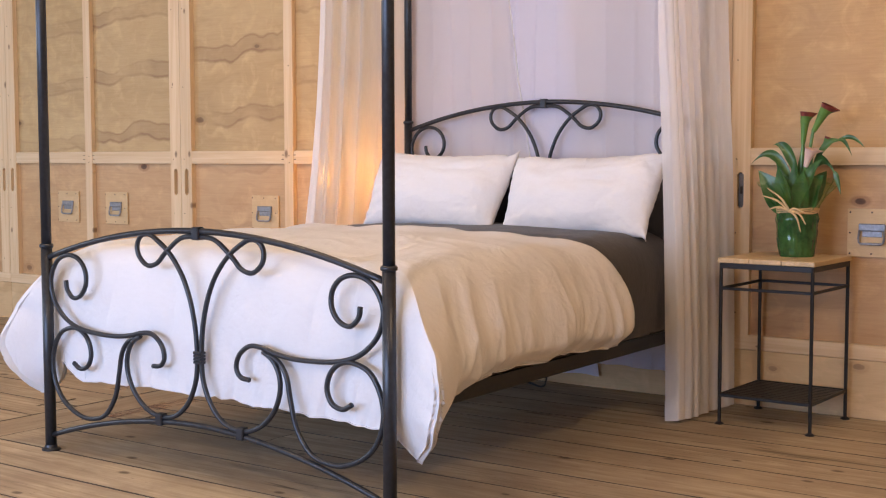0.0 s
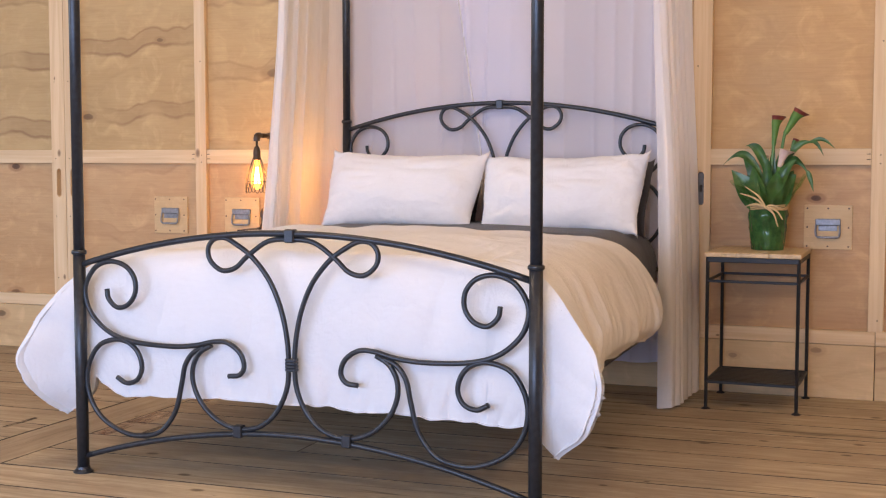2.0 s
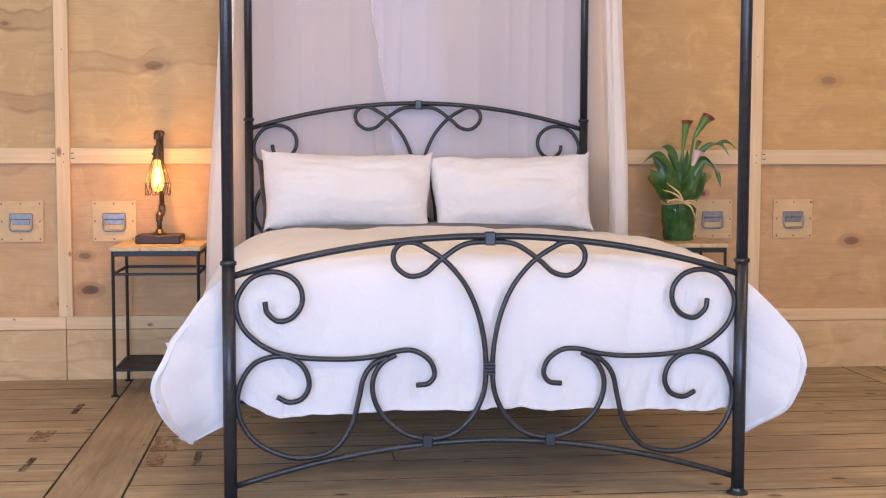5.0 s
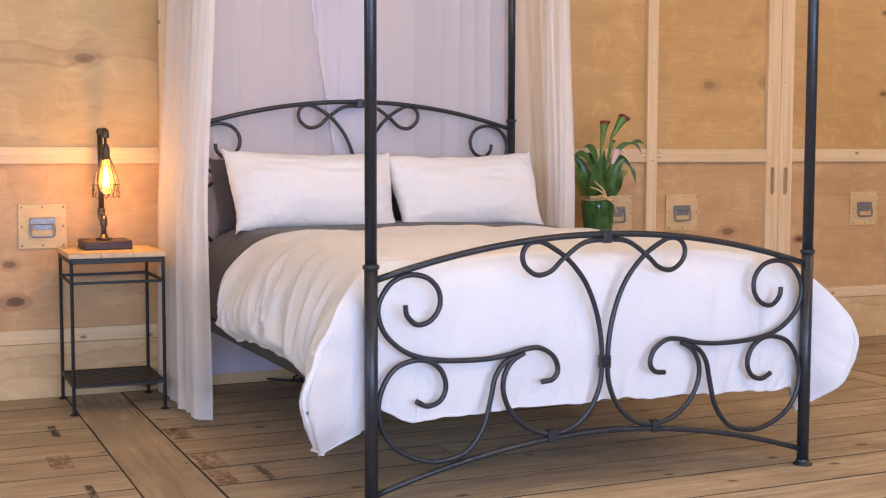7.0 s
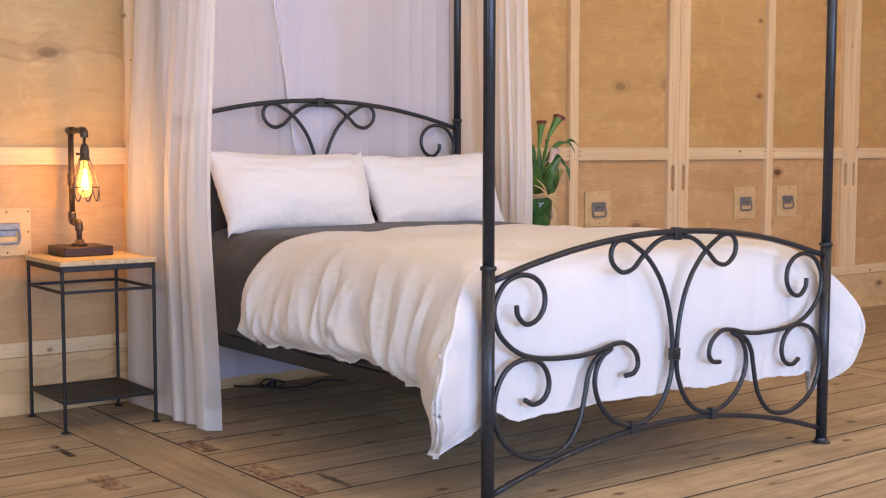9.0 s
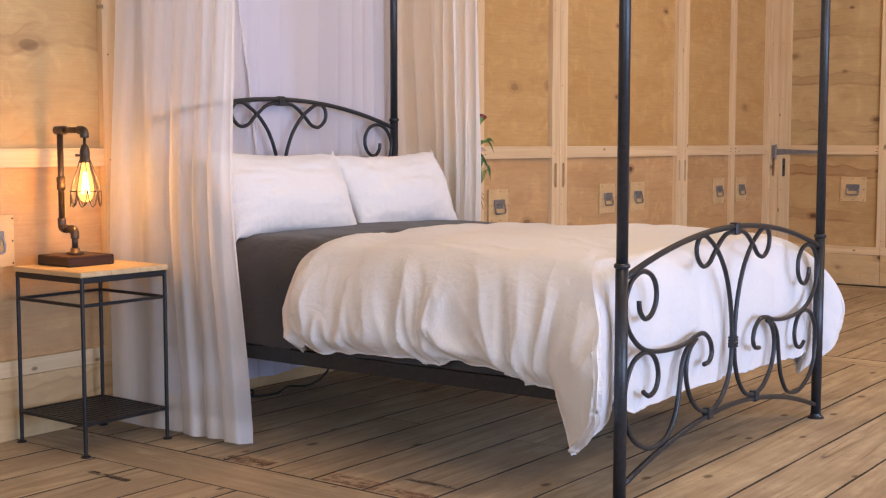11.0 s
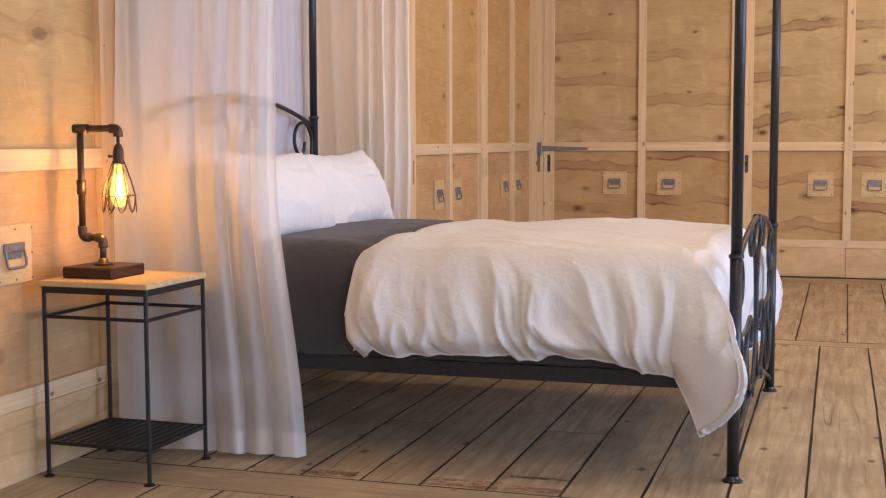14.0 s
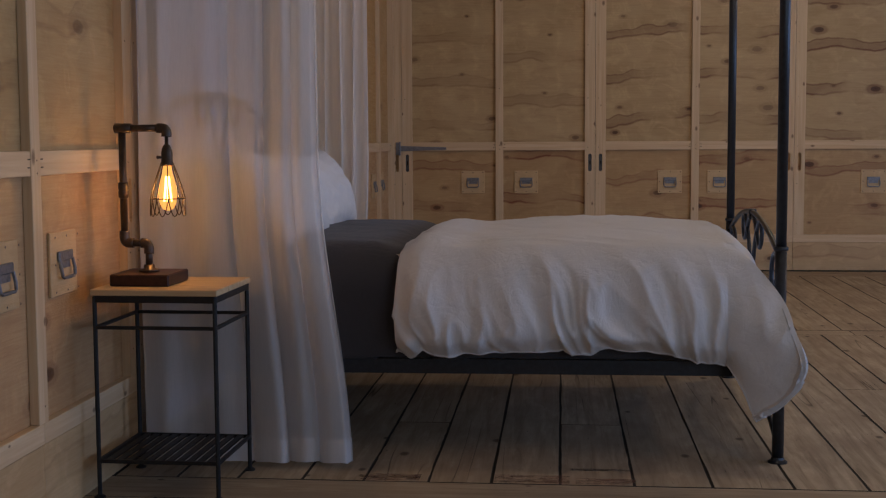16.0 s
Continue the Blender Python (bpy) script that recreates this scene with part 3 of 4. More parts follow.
def bed_end(x0, y0, dz, name):
    frame_rail = part(name + "_arch", tube([(x0 + x, y0, dz + 0.832 - 0.120 * (abs(x) / 0.79) ** 2.0) for x in np.linspace(-0.79, 0.79, 33)], 0.0105, 10), IRON, bed, smooth=True)
    part("clasp", box(x0 - 0.017, x0 + 0.017, y0 - 0.016, y0 + 0.016, dz + 0.803, dz + 0.846, 0.004), IRON, frame_rail)
    low = part(name + "_bottom_rail", tube([(x0 + x, y0, dz + 0.189 - 0.131 * (abs(x) / 0.79) ** 1.9) for x in np.linspace(-0.79, 0.79, 33)], 0.0095, 10), IRON, bed, smooth=True)
    for sx in (-1, 1):
        part("clasp", box(x0 + sx * 0.194 - 0.016, x0 + sx * 0.194 + 0.016, y0 - 0.015, y0 + 0.015, dz + 0.169, dz + 0.209, 0.003), IRON, low)
        for pts in (LYRE, UPPER, LOWER):
            part("scroll", tube(smooth_line([(x0 - sx * x, y0, dz + z) for x, z in pts], 5), 0.0085, 8), IRON, bed, smooth=True)
    waist = bmesh.new()
    for k in range(4):
        add_box(waist, x0 - 0.0185, x0 + 0.0185, y0 - 0.0125, y0 + 0.0125, dz + 0.396 + k * 0.0105, dz + 0.4055 + k * 0.0105, 0.002)
    part("waist_band", waist, IRON, bed)


bed_end(0, 0, 0.0, "footboard")
bed_end(HX, HY, 0.494, "headboard")
part("head_canopy_rail", tube([(HX - W2, HY, 2.405), (HX + W2, HY, 2.405)], 0.0125, 10), IRON, bed)
for sx in (-1, 1):
    part("side_canopy_rail", tube([(sx * W2, 0, 2.405), (HX + sx * W2, HY, 2.405)], 0.0125, 10), IRON, bed)
    bm = bmesh.new()
    q = [Vector((sx * 0.770, 0.075, 0)), Vector((HX + sx * 0.770, HY - 0.015, 0))]
    vs = [[bm.verts.new((p.x + dx, p.y, z)) for dx, z in ((-0.016, 0.300), (0.016, 0.300), (0.016, 0.352), (-0.016, 0.352))] for p in q]
    for k in range(4):
        bm.faces.new((vs[0][k], vs[0][(k + 1) % 4], vs[1][(k + 1) % 4], vs[1][k]))
    bm.faces.new(vs[0][::-1]), bm.faces.new(vs[1])
    bmesh.ops.recalc_face_normals(bm, faces=bm.faces)
    part("side_rail", bm, IRON, bed)
for k in range(5):
    y = 0.22 + k * 0.44
    part("cross_slat", box(-0.752 + HX * y / HY, 0.752 + HX * y / HY, y - 0.03, y + 0.03, 0.308, 0.334), IRON, bed)

# mattress and covers
bm = box(-0.74, 0.74, 0.09, 2.16, 0.336, 0.72, 0.05)
for v in bm.verts:
    v.co.x += HX * v.co.y / HY
thing("mattress", bm, MATTRESS_CLOTH, "thick cream mattress on the iron bed frame", "mattress")


def drape(arc, R, flare):
    """Outward way and drop of a cover, arc metres past the edge where it starts to bend down."""
    if arc <= 0:
        return 0.0, 0.0
    q = R * math.pi / 2
    if arc < q:
        return R * math.sin(arc / R), R * (1 - math.cos(arc / R))
    return R + flare * (arc - q), R + (arc - q) * (1 - 0.5 * flare * flare)


# grey coverlet over the head half, tucked under the duvet
def coverlet(u, v):
    s = (u * 2 - 1) * 1.17
    y = 0.12 + v * 1.94
    a = max(0.0, abs(s) - 0.62)
    out, down = drape(a, 0.162, -0.02)
    x = math.copysign(min(abs(s), 0.62) + out, s) + HX * y / HY
    z = 0.7570 - down + 0.006 * wob(3 * s, 3 * y) + 0.004 * wob(9 * s, 8 * y, 3) + 0.016 * math.cos(min(abs(s), 0.8) * 1.9) - 0.034 * (1 - sstep(1.30, 1.46, y))
    x += math.copysign(1, s) * sstep(0.2, 0.45, a) * (0.006 * wob(0.5, 7 * y, 5 * a) + 0.003 * math.sin(24 * y))
    return x, y, max(z, 0.356)


ob = thing("coverlet", sheet(110, 100, coverlet), GREY_LINEN, "charcoal grey linen coverlet over the mattress by the pillows", "blanket", smooth=True)
ob.modifiers.new("thickness", "SOLIDIFY").thickness = 0.012

# white duvet: how it falls from the mattress edge, as (outward, towards the foot, down) at even steps to the hem
S0, T0, HEAD = 0.64, 0.19, 1.335
SIDE, FOOT = 0.54, 0.60
FALL_SIDE = [(0, 0, 0), (0.115, 0, 0.012), (0.215, 0, 0.075), (0.285, 0, 0.188), (0.307, 0, 0.292), (0.278, 0, 0.366)]
FALL_FOOT = [(0, 0, 0), (0, 0.075, 0.012), (0, 0.125, 0.075), (0, 0.148, 0.21), (0, 0.155, 0.355), (0, 0.148, 0.492)]
FALL_POST = [(0, 0, 0), (0.065, 0.065, 0.022), (0.110, 0.120, 0.105), (0.138, 0.146, 0.24), (0.148, 0.152, 0.365), (0.145, 0.145, 0.478)]
FALL_TIP = {-1: [(0, 0, 0), (0.175, 0.09, 0.052), (0.305, 0.190, 0.180), (0.395, 0.232, 0.345), (0.370, 0.20, 0.475), (0.290, 0.105, 0.575)],
            1: [(0, 0, 0), (0.160, 0.09, 0.045), (0.285, 0.180, 0.160), (0.372, 0.225, 0.315), (0.335, 0.195, 0.460), (0.225, 0.095, 0.582)]}


def on_curve(pts, q):
    """A smooth curve through even steps, at q from 0 to 1."""
    f = q * (len(pts) - 1)
    i = min(int(f), len(pts) - 2)
    f -= i
    a, b, c, d = (Vector(pts[k]) for k in (max(i - 1, 0), i, i + 1, min(i + 2, len(pts) - 1)))
    return 0.5 * (2 * b + (c - a) * f + (2 * a - 5 * b + 4 * c - d) * f * f + (3 * b - a - 3 * c + d) * f ** 3)


def ridge(x, y, z=0.0):
    """Soft rounded puffs between sharp creases."""
    return 1 - abs(2 * wob(x, y, z)) ** 0.8 * 1.6


def fall_at(phi, q, sg):
    """The fall in the direction phi, from the side (0) round the corner (45) and the post (68) to the foot (90)."""
    if phi <= 45:
        k = sstep(0, 45, phi) ** 1.15
        return on_curve(FALL_SIDE, q).lerp(on_curve(FALL_TIP[sg], q), k)
    if phi <= 68:
        return on_curve(FALL_TIP[sg], q).lerp(on_curve(FALL_POST, q), sstep(45, 68, phi))
    return on_curve(FALL_POST, q).lerp(on_curve(FALL_FOOT, q), sstep(68, 90, phi))


def duvet(u, v):
    s = (u * 2 - 1) * (S0 + SIDE)
    t = HEAD - v * (HEAD - T0 + FOOT)
    sg = 1 if s >= 0 else -1
    da, db = max(0.0, abs(s) - S0) / SIDE, max(0.0, T0 - t) / FOOT
    q = max(da, db)
    a, b = da * SIDE, db * FOOT
    phi = math.degrees(math.atan2(db, da)) if q > 0 else 0.0
    corner = math.sin(2 * radians(phi)) ** 2 * sstep(0.0, 0.25, q)
    side = sstep(0.10, 0.5, da) * (1 - sstep(0.0, 0.35, db))
    out = fall_at(phi, q, sg)
    x = min(abs(s), S0) + out.x
    y = max(t, T0) - out.y
    z = 0.739 + 0.026 * math.cos(min(1, abs(s) / 0.9) * 1.5) - 0.016 * sstep(0.5, 0.1, max(t, T0)) + 0.022 * sstep(HEAD, 0.8, t) - out.z
    # the hem sinks towards the foot corner and lifts at the head
    z += da * da * (1 - min(1, db * 3)) * (-0.028 * sstep(0.50, 0.16, t) + 0.012 * sstep(1.1, HEAD, t))
    if sg < 0:
        z += 0.05 * sstep(62, 70, phi) * (1 - sstep(70, 86, phi)) * q * q
    # the head hem is folded round to the coverlet, a little askew
    near = v * (HEAD - T0 + FOOT)
    hem = sstep(0.09, 0.0, near)
    puff = 0.018 * sstep(0.0, 0.06, near) * (1 - sstep(0.08, 0.28, near))
    y += sstep(0.5, 0.0, near) * (0.018 * wob(2.2 * s, 4.0) + 0.006 * wob(8 * s, 2.0))
    z += (puff - 0.014 * hem) * (1 - side)
    x += (puff - 0.030 * hem) * side
    # gathers that start at the hanging hem and die out over the shoulder, uneven along the bed
    lively = (1.3 if sg < 0 else 0.65) * (0.35 + 0.9 * sstep(-0.25, 0.45, wob(2.3 * t, sg * 5.0)) + 0.35 * sstep(0.85, 1.25, t))
    low = sstep(0.05, 0.95, da) * (1 - sstep(0.0, 0.4, db))
    lean = y + 0.30 * a * (1 + wob(3 * t, sg * 2.0)) + 0.05 * wob(4 * y, 5 * a, sg)
    g1 = ridge(4.4 * lean, 1.2 * a, sg * 4 + 0.5)
    g2 = ridge(9.0 * lean, 2.2 * a, sg * 7 + 0.5)
    g3 = ridge(19 * lean + 0.6 * wob(5 * y, 4 * a), 4.5 * a, sg * 3 + 0.2)
    x += lively * low * (0.026 * (g1 - 0.5) + 0.022 * (g2 - 0.5) + 0.013 * low * (g3 - 0.5)) + low * 0.014 * wob(5 * y, 6 * a, sg * 2)
    z += lively * low * low * (0.016 * (ridge(6.5 * lean, sg * 9.0) - 0.6) + 0.012 * wob(17 * lean, sg * 5.0))
    # the hem turns under
    roll = sstep(0.84, 1.0, q)
    if phi < 60:
        x -= roll * 0.030 * (1 - corner)
    # soft dents and a puckered hem on the foot fall
    g = sstep(0.15, 0.7, db) * sstep(62, 80, phi)
    y += g * (0.012 * wob(4 * s, 2 * b) + 0.009 * (ridge(5 * s, 2.0 * b, 5) - 0.5) + 0.006 * sstep(0.6, 1.0, db) * (ridge(15 * s, 6 * b, 2) - 0.5))
    z += g * sstep(0.5, 1.0, db) * (0.010 * wob(6 * s, 0.3) + 0.009 * wob(21 * s, 0.8))
    # lie of the top
    lie = 1 - sstep(0, 0.45, q)
    z += lie * (0.012 * wob(2.6 * s, 2.2 * t, 1) + 0.007 * wob(6 * s, 5 * t, 2) + 0.004 * ridge(5 * s + 2 * wob(3 * s, 3 * t), 4 * t, 6))
    # crumpled corners
    cr = corner * sstep(0.2, 0.7, q)
    x += cr * (0.018 * wob(5 * y, 5 * z, sg) + 0.010 * (ridge(4 * z + 5 * y, 6 * y, sg) - 0.5) + 0.006 * wob(14 * z + 9 * y, 14 * y, sg * 2))
    y += cr * (0.022 * wob(5 * z, 5 * x, sg * 3) + 0.008 * (ridge(6 * z + 4 * x, 5 * x, sg * 5) - 0.5))
    # the cover goes round the outside of the foot posts
    if b > 0 and x < 0.87:
        y = max(y, 0.036 - 0.06 * sstep(0.840, 0.87, x))
    return sg * x + HX * max(y, 0) / HY, y, max(z, 0.12)


ob = thing("duvet", sheet(330, 250, duvet), WHITE_LINEN, "puffy white linen duvet spread over the bed, hanging over its sides", "duvet", smooth=True)
mod = ob.modifiers.new("thickness", "SOLIDIFY")
mod.thickness, mod.offset = 0.017, 1.0
rim = [duvet(0, k / 110) for k in range(111)] + [duvet(k / 150, 1) for k in range(1, 150)] + [duvet(1, 1 - k / 110) for k in range(111)]
part("hem_seam", tube(rim, 0.0028, 6), WHITE_LINEN, ob, "stitched seam round the hanging hem", smooth=True)


def cushion(w, h, d, seed):
    """A filled pillow lying in the xz plane, with pulled-out corners and a soft dented face."""
    def f(side):
        def g(u, v):
            a, b = u * 2 - 1, v * 2 - 1
            pin_x = 1 - 0.05 * (1 - b * b) - 0.055 * sstep(0.3, -0.7, b)
            pin_z = 1 - 0.18 * (1 - a * a) ** 0.7 - 0.05 * sstep(0.75, 0.95, abs(a)) * (1 - sstep(0.95, 1.0, abs(a)))
            x, z = a * w / 2 * pin_x, b * h / 2 * pin_z
            fat = max(0.0, (1 - a ** 4) * (1 - b * b)) ** 0.62
            y = side * (d / 2 * fat + 0.003) * (1 + 0.12 * wob(2 * a + seed, 2 * b, side)) + fat * (0.007 * wob(4 * a, 3 * b + seed) + 0.005 * ridge(2 * a + b, 3 * b - a, seed)) + 0.005 * (1 - fat) * ridge(8 * a, 5 * b, seed + 3)
            return x, y, z + 0.006 * wob(4 * a, seed, 2)
        return g
    bm = sheet(80, 50, f(-1))
    other = sheet(80, 50, f(1))
    me = bpy.data.meshes.new("tmp")
    bmesh.ops.reverse_faces(other, faces=other.faces)
    other.to_mesh(me)
    other.free()
    bm.from_mesh(me)
    bpy.data.meshes.remove(me)
    bmesh.ops.remove_doubles(bm, verts=bm.verts, dist=0.0068)
    bmesh.ops.recalc_face_normals(bm, faces=bm.faces)
    return bm


for x, z, mat, y, tilt, seed, roll, lab in ((-0.412, 0.918, PILLOW_LINEN, 1.835, -27, 1.0, 1.0, "plump white linen pillow propped against the headboard"),
                                           (0.338, 0.908, PILLOW_LINEN, 1.856, -27, 5.0, -1.2, "plump white linen pillow propped against the headboard")):
    ob = thing("pillow", cushion(0.785 if x < 0 else 0.765, 0.420, 0.19, seed), mat, lab, "pillow", "pillows on the bed", smooth=True)
    ob.matrix_basis = pose(x, y, z, tilt, roll, 0)
for x, z, y, seed in ((-0.455, 0.892, 2.02, 9.0), (0.335, 0.885, 2.02, 13.0)):
    ob = thing("pillow", cushion(0.75, 0.37, 0.12, seed), GREY_LINEN, "dark grey linen pillow standing behind the white ones", "pillow", "pillows on the bed", smooth=True)
    ob.matrix_basis = pose(x, y, z, -14, 0, 0)

# ---- curtains ----


def side_curtain(sg, x_post, x_top, x_low, y_top, y_low, folds, seed):
    """A gauze drop along the head end's side, flat by the wall (v = 0) and gathered into close folds towards the foot of the bed (v = 1)."""
    def f(u, v):
        z = 2.39 - u * (2.39 - 0.012)
        k = sstep(0.15, 1.0, u)
        ya = y_top[0] + (y_low[0] - y_top[0]) * k
        yb = y_top[1] + (y_low[1] - y_top[1]) * (sstep(0.55, 1.0, u) * 0.7 + 0.3 * k)
        y = ya + (yb - ya) * v
        x = x_top + (x_low - x_top) * (0.40 * k + 0.60 * sstep(0.2, 0.7, u))
        x += sg * 0.055 * (1 - v)
        x = x_post + (x - x_post) * sstep(0.0, 0.07, v)
        gather = 0.35 + 0.65 * sstep(0.30, 0.75, v + 0.2 * wob(3 * v, seed))
        ph = 2 * math.pi * (folds * (0.42 * v + 0.58 * v ** 2.4) + 0.30 * wob(3.3 * v, 0.8 * u, seed) + 0.12 * u * math.sin(6 * v + seed))
        x += sg * gather * sstep(0.0, 0.10, v) * ((0.017 + 0.017 * k) * math.sin(ph) + 0.007 * math.sin(2.37 * ph + seed + 2 * u) + 0.016 * wob(7 * v, 1.1 * u, seed))
        y += gather * (1 - 0.6 * sstep(0.9, 1.0, v)) * ((0.012 + 0.018 * k) * math.cos(ph + 0.6) + 0.012 * wob(6 * v, 2 * u, seed + 3))
        return x, y, z + 0.006 * math.sin(ph)
    return f


def curtain(f, nu, nv, mat, label, hem=0.035):
    ob = thing("curtain", sheet(nu, nv, f), mat, label, "curtain", "bed curtains", smooth=True)
    def band(u, v):
        x, y, z = f(1 - hem + hem * u, v)
        return x, y - 0.002, z
    part("hem", sheet(4, nv, band), mat, ob, "doubled stitched hem", smooth=True)
    return ob


curtain(side_curtain(-1, -0.880, -0.915, -0.985, (2.255, 1.60), (2.245, 1.475), 4.8, 2.0), 90, 260, SHEER_SIDE, "sheer white bed curtain hanging to the floor beside the lamp table")
curtain(side_curtain(1, 0.750, 0.775, 0.832, (2.270, 1.715), (2.25, 1.765), 5.8, 6.0), 90, 260, SHEER_SIDE, "sheer white bed curtain hanging to the floor beside the plant table")


def back_panel(left, right, shift, seed, low):
    def f(u, v):
        z = 2.39 - u * (2.39 - low)
        a, b = left(z), right(z)
        x = a + (b - a) * v
        ph = math.pi * (7.5 * x + 1.5 * wob(1.6 * x, 0.5 * u, seed) + 0.5 * u * wob(3.1 * x, 8.0))
        crest = 0.4 + 0.6 * sstep(-0.2, 0.4, wob(2.4 * x, 0.6 * u, seed + 5))
        y = shift + 0.008 - 0.026 * crest * (1 - abs(math.sin(ph)) ** 0.55) + 0.005 * wob(9 * x, 1.2 * u, seed) - 0.006 * ridge(2.2 * x + 0.6 * z, 0.8 * z, seed)
        return x, min(y, 2.277) + 0.0175 * x, z + 0.012 * wob(6 * v, 9)
    return f


def crease_glint(cloth, f, v):
    """A whiter roll down a panel's edge, for the highlight on a crease."""
    part("rolled_edge", tube([(x, y - 0.004, z) for x, y, z in (f(k / 40, v) for k in range(41))], 0.0042, 6), SHEER_SIDE, cloth, "bright line of a crease catching light, made as a pale roll", smooth=True)


curtain(back_panel(lambda z: -0.90, lambda z: 0.02 + (1.8 - z) * 0.10, 2.266, 3.0, 0.055), 60, 190, SHEER_BACK, "pale lavender-white gauze curtain behind the headboard")
over = back_panel(lambda z: -0.29 + (1.8 - z) * 0.16, lambda z: 0.785, 2.2475, 9.0, 0.12)
crease_glint(curtain(over, 60, 190, SHEER_BACK, "pale lavender-white gauze curtain behind the headboard, overlapping another"), over, 0.0)

# ---- bedside tables ----


def bedside_table(x, y, label):
    t = empty("bedside_table", pose(x, y, 0), label, "table", "bedside tables")
    a, b = 0.187, 0.195
    for sx in (-1, 1):
        for sy in (-1, 1):
            leg = part("leg", tube([(sx * a, sy * b, 0.004), (sx * a, sy * b, 0.648)], 0.0075, 8), IRON_TABLE, t)
            part("foot", moved(lathe([(0.0185, 0), (0.0185, 0.004), (0.010, 0.009)], 12), pose(sx * a, sy * b, 0)), IRON_TABLE, leg)
    for z, h, nm in ((0.639, 0.011, "top_rail"), (0.548, 0.0055, "middle_rail"), (0.118, 0.006, "shelf_rail")):
        for s in (-1, 1):
            part(nm, box(-a, a, s * b - 0.006, s * b + 0.006, z - h, z + h, 0.0015), IRON_TABLE, t)
            part(nm, box(s * a - 0.006, s * a + 0.006, -b, b, z - h, z + h, 0.0015), IRON_TABLE, t)
    for k in range(11):
        y1 = -b + 0.03 + k * (2 * b - 0.06) / 10
        part("shelf_slat", box(-a, a, y1 - 0.0115, y1 + 0.0115, 0.116, 0.122, 0.001), IRON_TABLE, t)
    for k in range(3):
        part("top_board", box(-0.1985 + k * 0.1324, -0.1985 + (k + 1) * 0.1324 - 0.001, -0.206, 0.206, 0.6502, 0.670, 0.0025), OAK, t, "oiled pale wooden board")
    return t


bedside_table(-1.265, 2.015, "black iron table with wooden top holding a pipe lamp")
bedside_table(1.165, 2.072, "black iron table with wooden top holding a plant")

# ---- pipe lamp ----
LX, LY, LZ = -1.281, 2.089, 0.6705
lamp = empty("table_lamp", pose(LX, LY, LZ), "industrial iron pipe lamp with a glowing caged bulb", "lamp")
part("base", box(-0.098, 0.106, -0.097, 0.099, 0, 0.038, 0.004), REDWOOD, lamp, "dark red-brown wooden block")
part("flange", lathe([(0.034, 0.040), (0.034, 0.046), (0.019, 0.049), (0.017, 0.062)]), PIPE, lamp, smooth=True)
RX, RY, BX, BY = 0.003, 0.082, 0.004, -0.067
part("stub_pipe", tube([(0, 0, 0.055), (0, 0, 0.118)], 0.0115, 12), PIPE, lamp, smooth=True)
part("stub_elbow", tube(smooth_line([(0, 0, 0.098), (0, 0, 0.118), (RX * 0.1, RY * 0.1, 0.130), (RX * 0.3, RY * 0.3, 0.132)], 4), 0.0165, 12), PIPE, lamp, smooth=True)
part("cross_pipe", tube([(RX * 0.25, RY * 0.25, 0.132), (RX * 0.75, RY * 0.75, 0.132)], 0.012, 12), PIPE, lamp, smooth=True)
part("lower_elbow", tube(smooth_line([(RX * 0.62, RY * 0.62, 0.132), (RX * 0.9, RY * 0.9, 0.134), (RX, RY, 0.147), (RX, RY, 0.172)], 4), 0.0165, 12), PIPE, lamp, smooth=True)
part("riser_pipe", tube([(RX, RY, 0.165), (RX, RY, 0.497)], 0.012, 12), PIPE, lamp, smooth=True)
part("coupling", moved(lathe([(0.0125, -0.026), (0.0165, -0.024), (0.0165, -0.004), (0.0145, 0.0), (0.0165, 0.004), (0.0165, 0.024), (0.0125, 0.026)]), pose(RX, RY, 0.305)), PIPE, lamp, smooth=True)
part("upper_tee", tube([(RX * 1.28, RY * 1.28, 0.506), (RX * 0.7, RY * 0.62, 0.506)], 0.0165, 12), PIPE, lamp, smooth=True)
part("arm_pipe", tube([(RX, RY, 0.506), (BX * 0.8, BY * 0.75, 0.506)], 0.012, 12), PIPE, lamp, smooth=True)
part("upper_elbow", tube(smooth_line([(BX * 0.62, BY * 0.55, 0.506), (BX * 0.9, BY * 0.88, 0.504), (BX, BY, 0.494), (BX, BY, 0.478)], 4), 0.0165, 12), PIPE, lamp, smooth=True)
sock = part("socket", moved(lathe([(0.006, 0.480), (0.006, 0.454), (0.012, 0.449), (0.0165, 0.436), (0.0185, 0.425), (0.0185, 0.398), (0.021, 0.394), (0.021, 0.384)]), pose(BX, BY, 0)), PIPE, lamp, smooth=True)
part("switch_key", tube([(BX - 0.012, BY + 0.012, 0.412), (BX - 0.025, BY + 0.024, 0.412)], [0.0035, 0.006], 8), PIPE, sock)
bulb = part("bulb", moved(lathe([(0.003, 0.238), (0.017, 0.243), (0.027, 0.264), (0.030, 0.292), (0.024, 0.330), (0.015, 0.365), (0.0135, 0.384)]), pose(BX, BY, 0)), BULB_GLASS, lamp, "warm glowing amber filament bulb", smooth=True)
fil = bmesh.new()
for k in range(6):
    an = 2 * math.pi * k / 6
    add_tube(fil, [(BX + 0.005 * math.cos(an), BY + 0.005 * math.sin(an), 0.350), (BX + 0.014 * math.cos(an + 0.4), BY + 0.014 * math.sin(an + 0.4), 0.268)], 0.0028, 5)
part("filament", fil, BULB_GLOW, bulb, "bright yellow filament")
cage = bmesh.new()
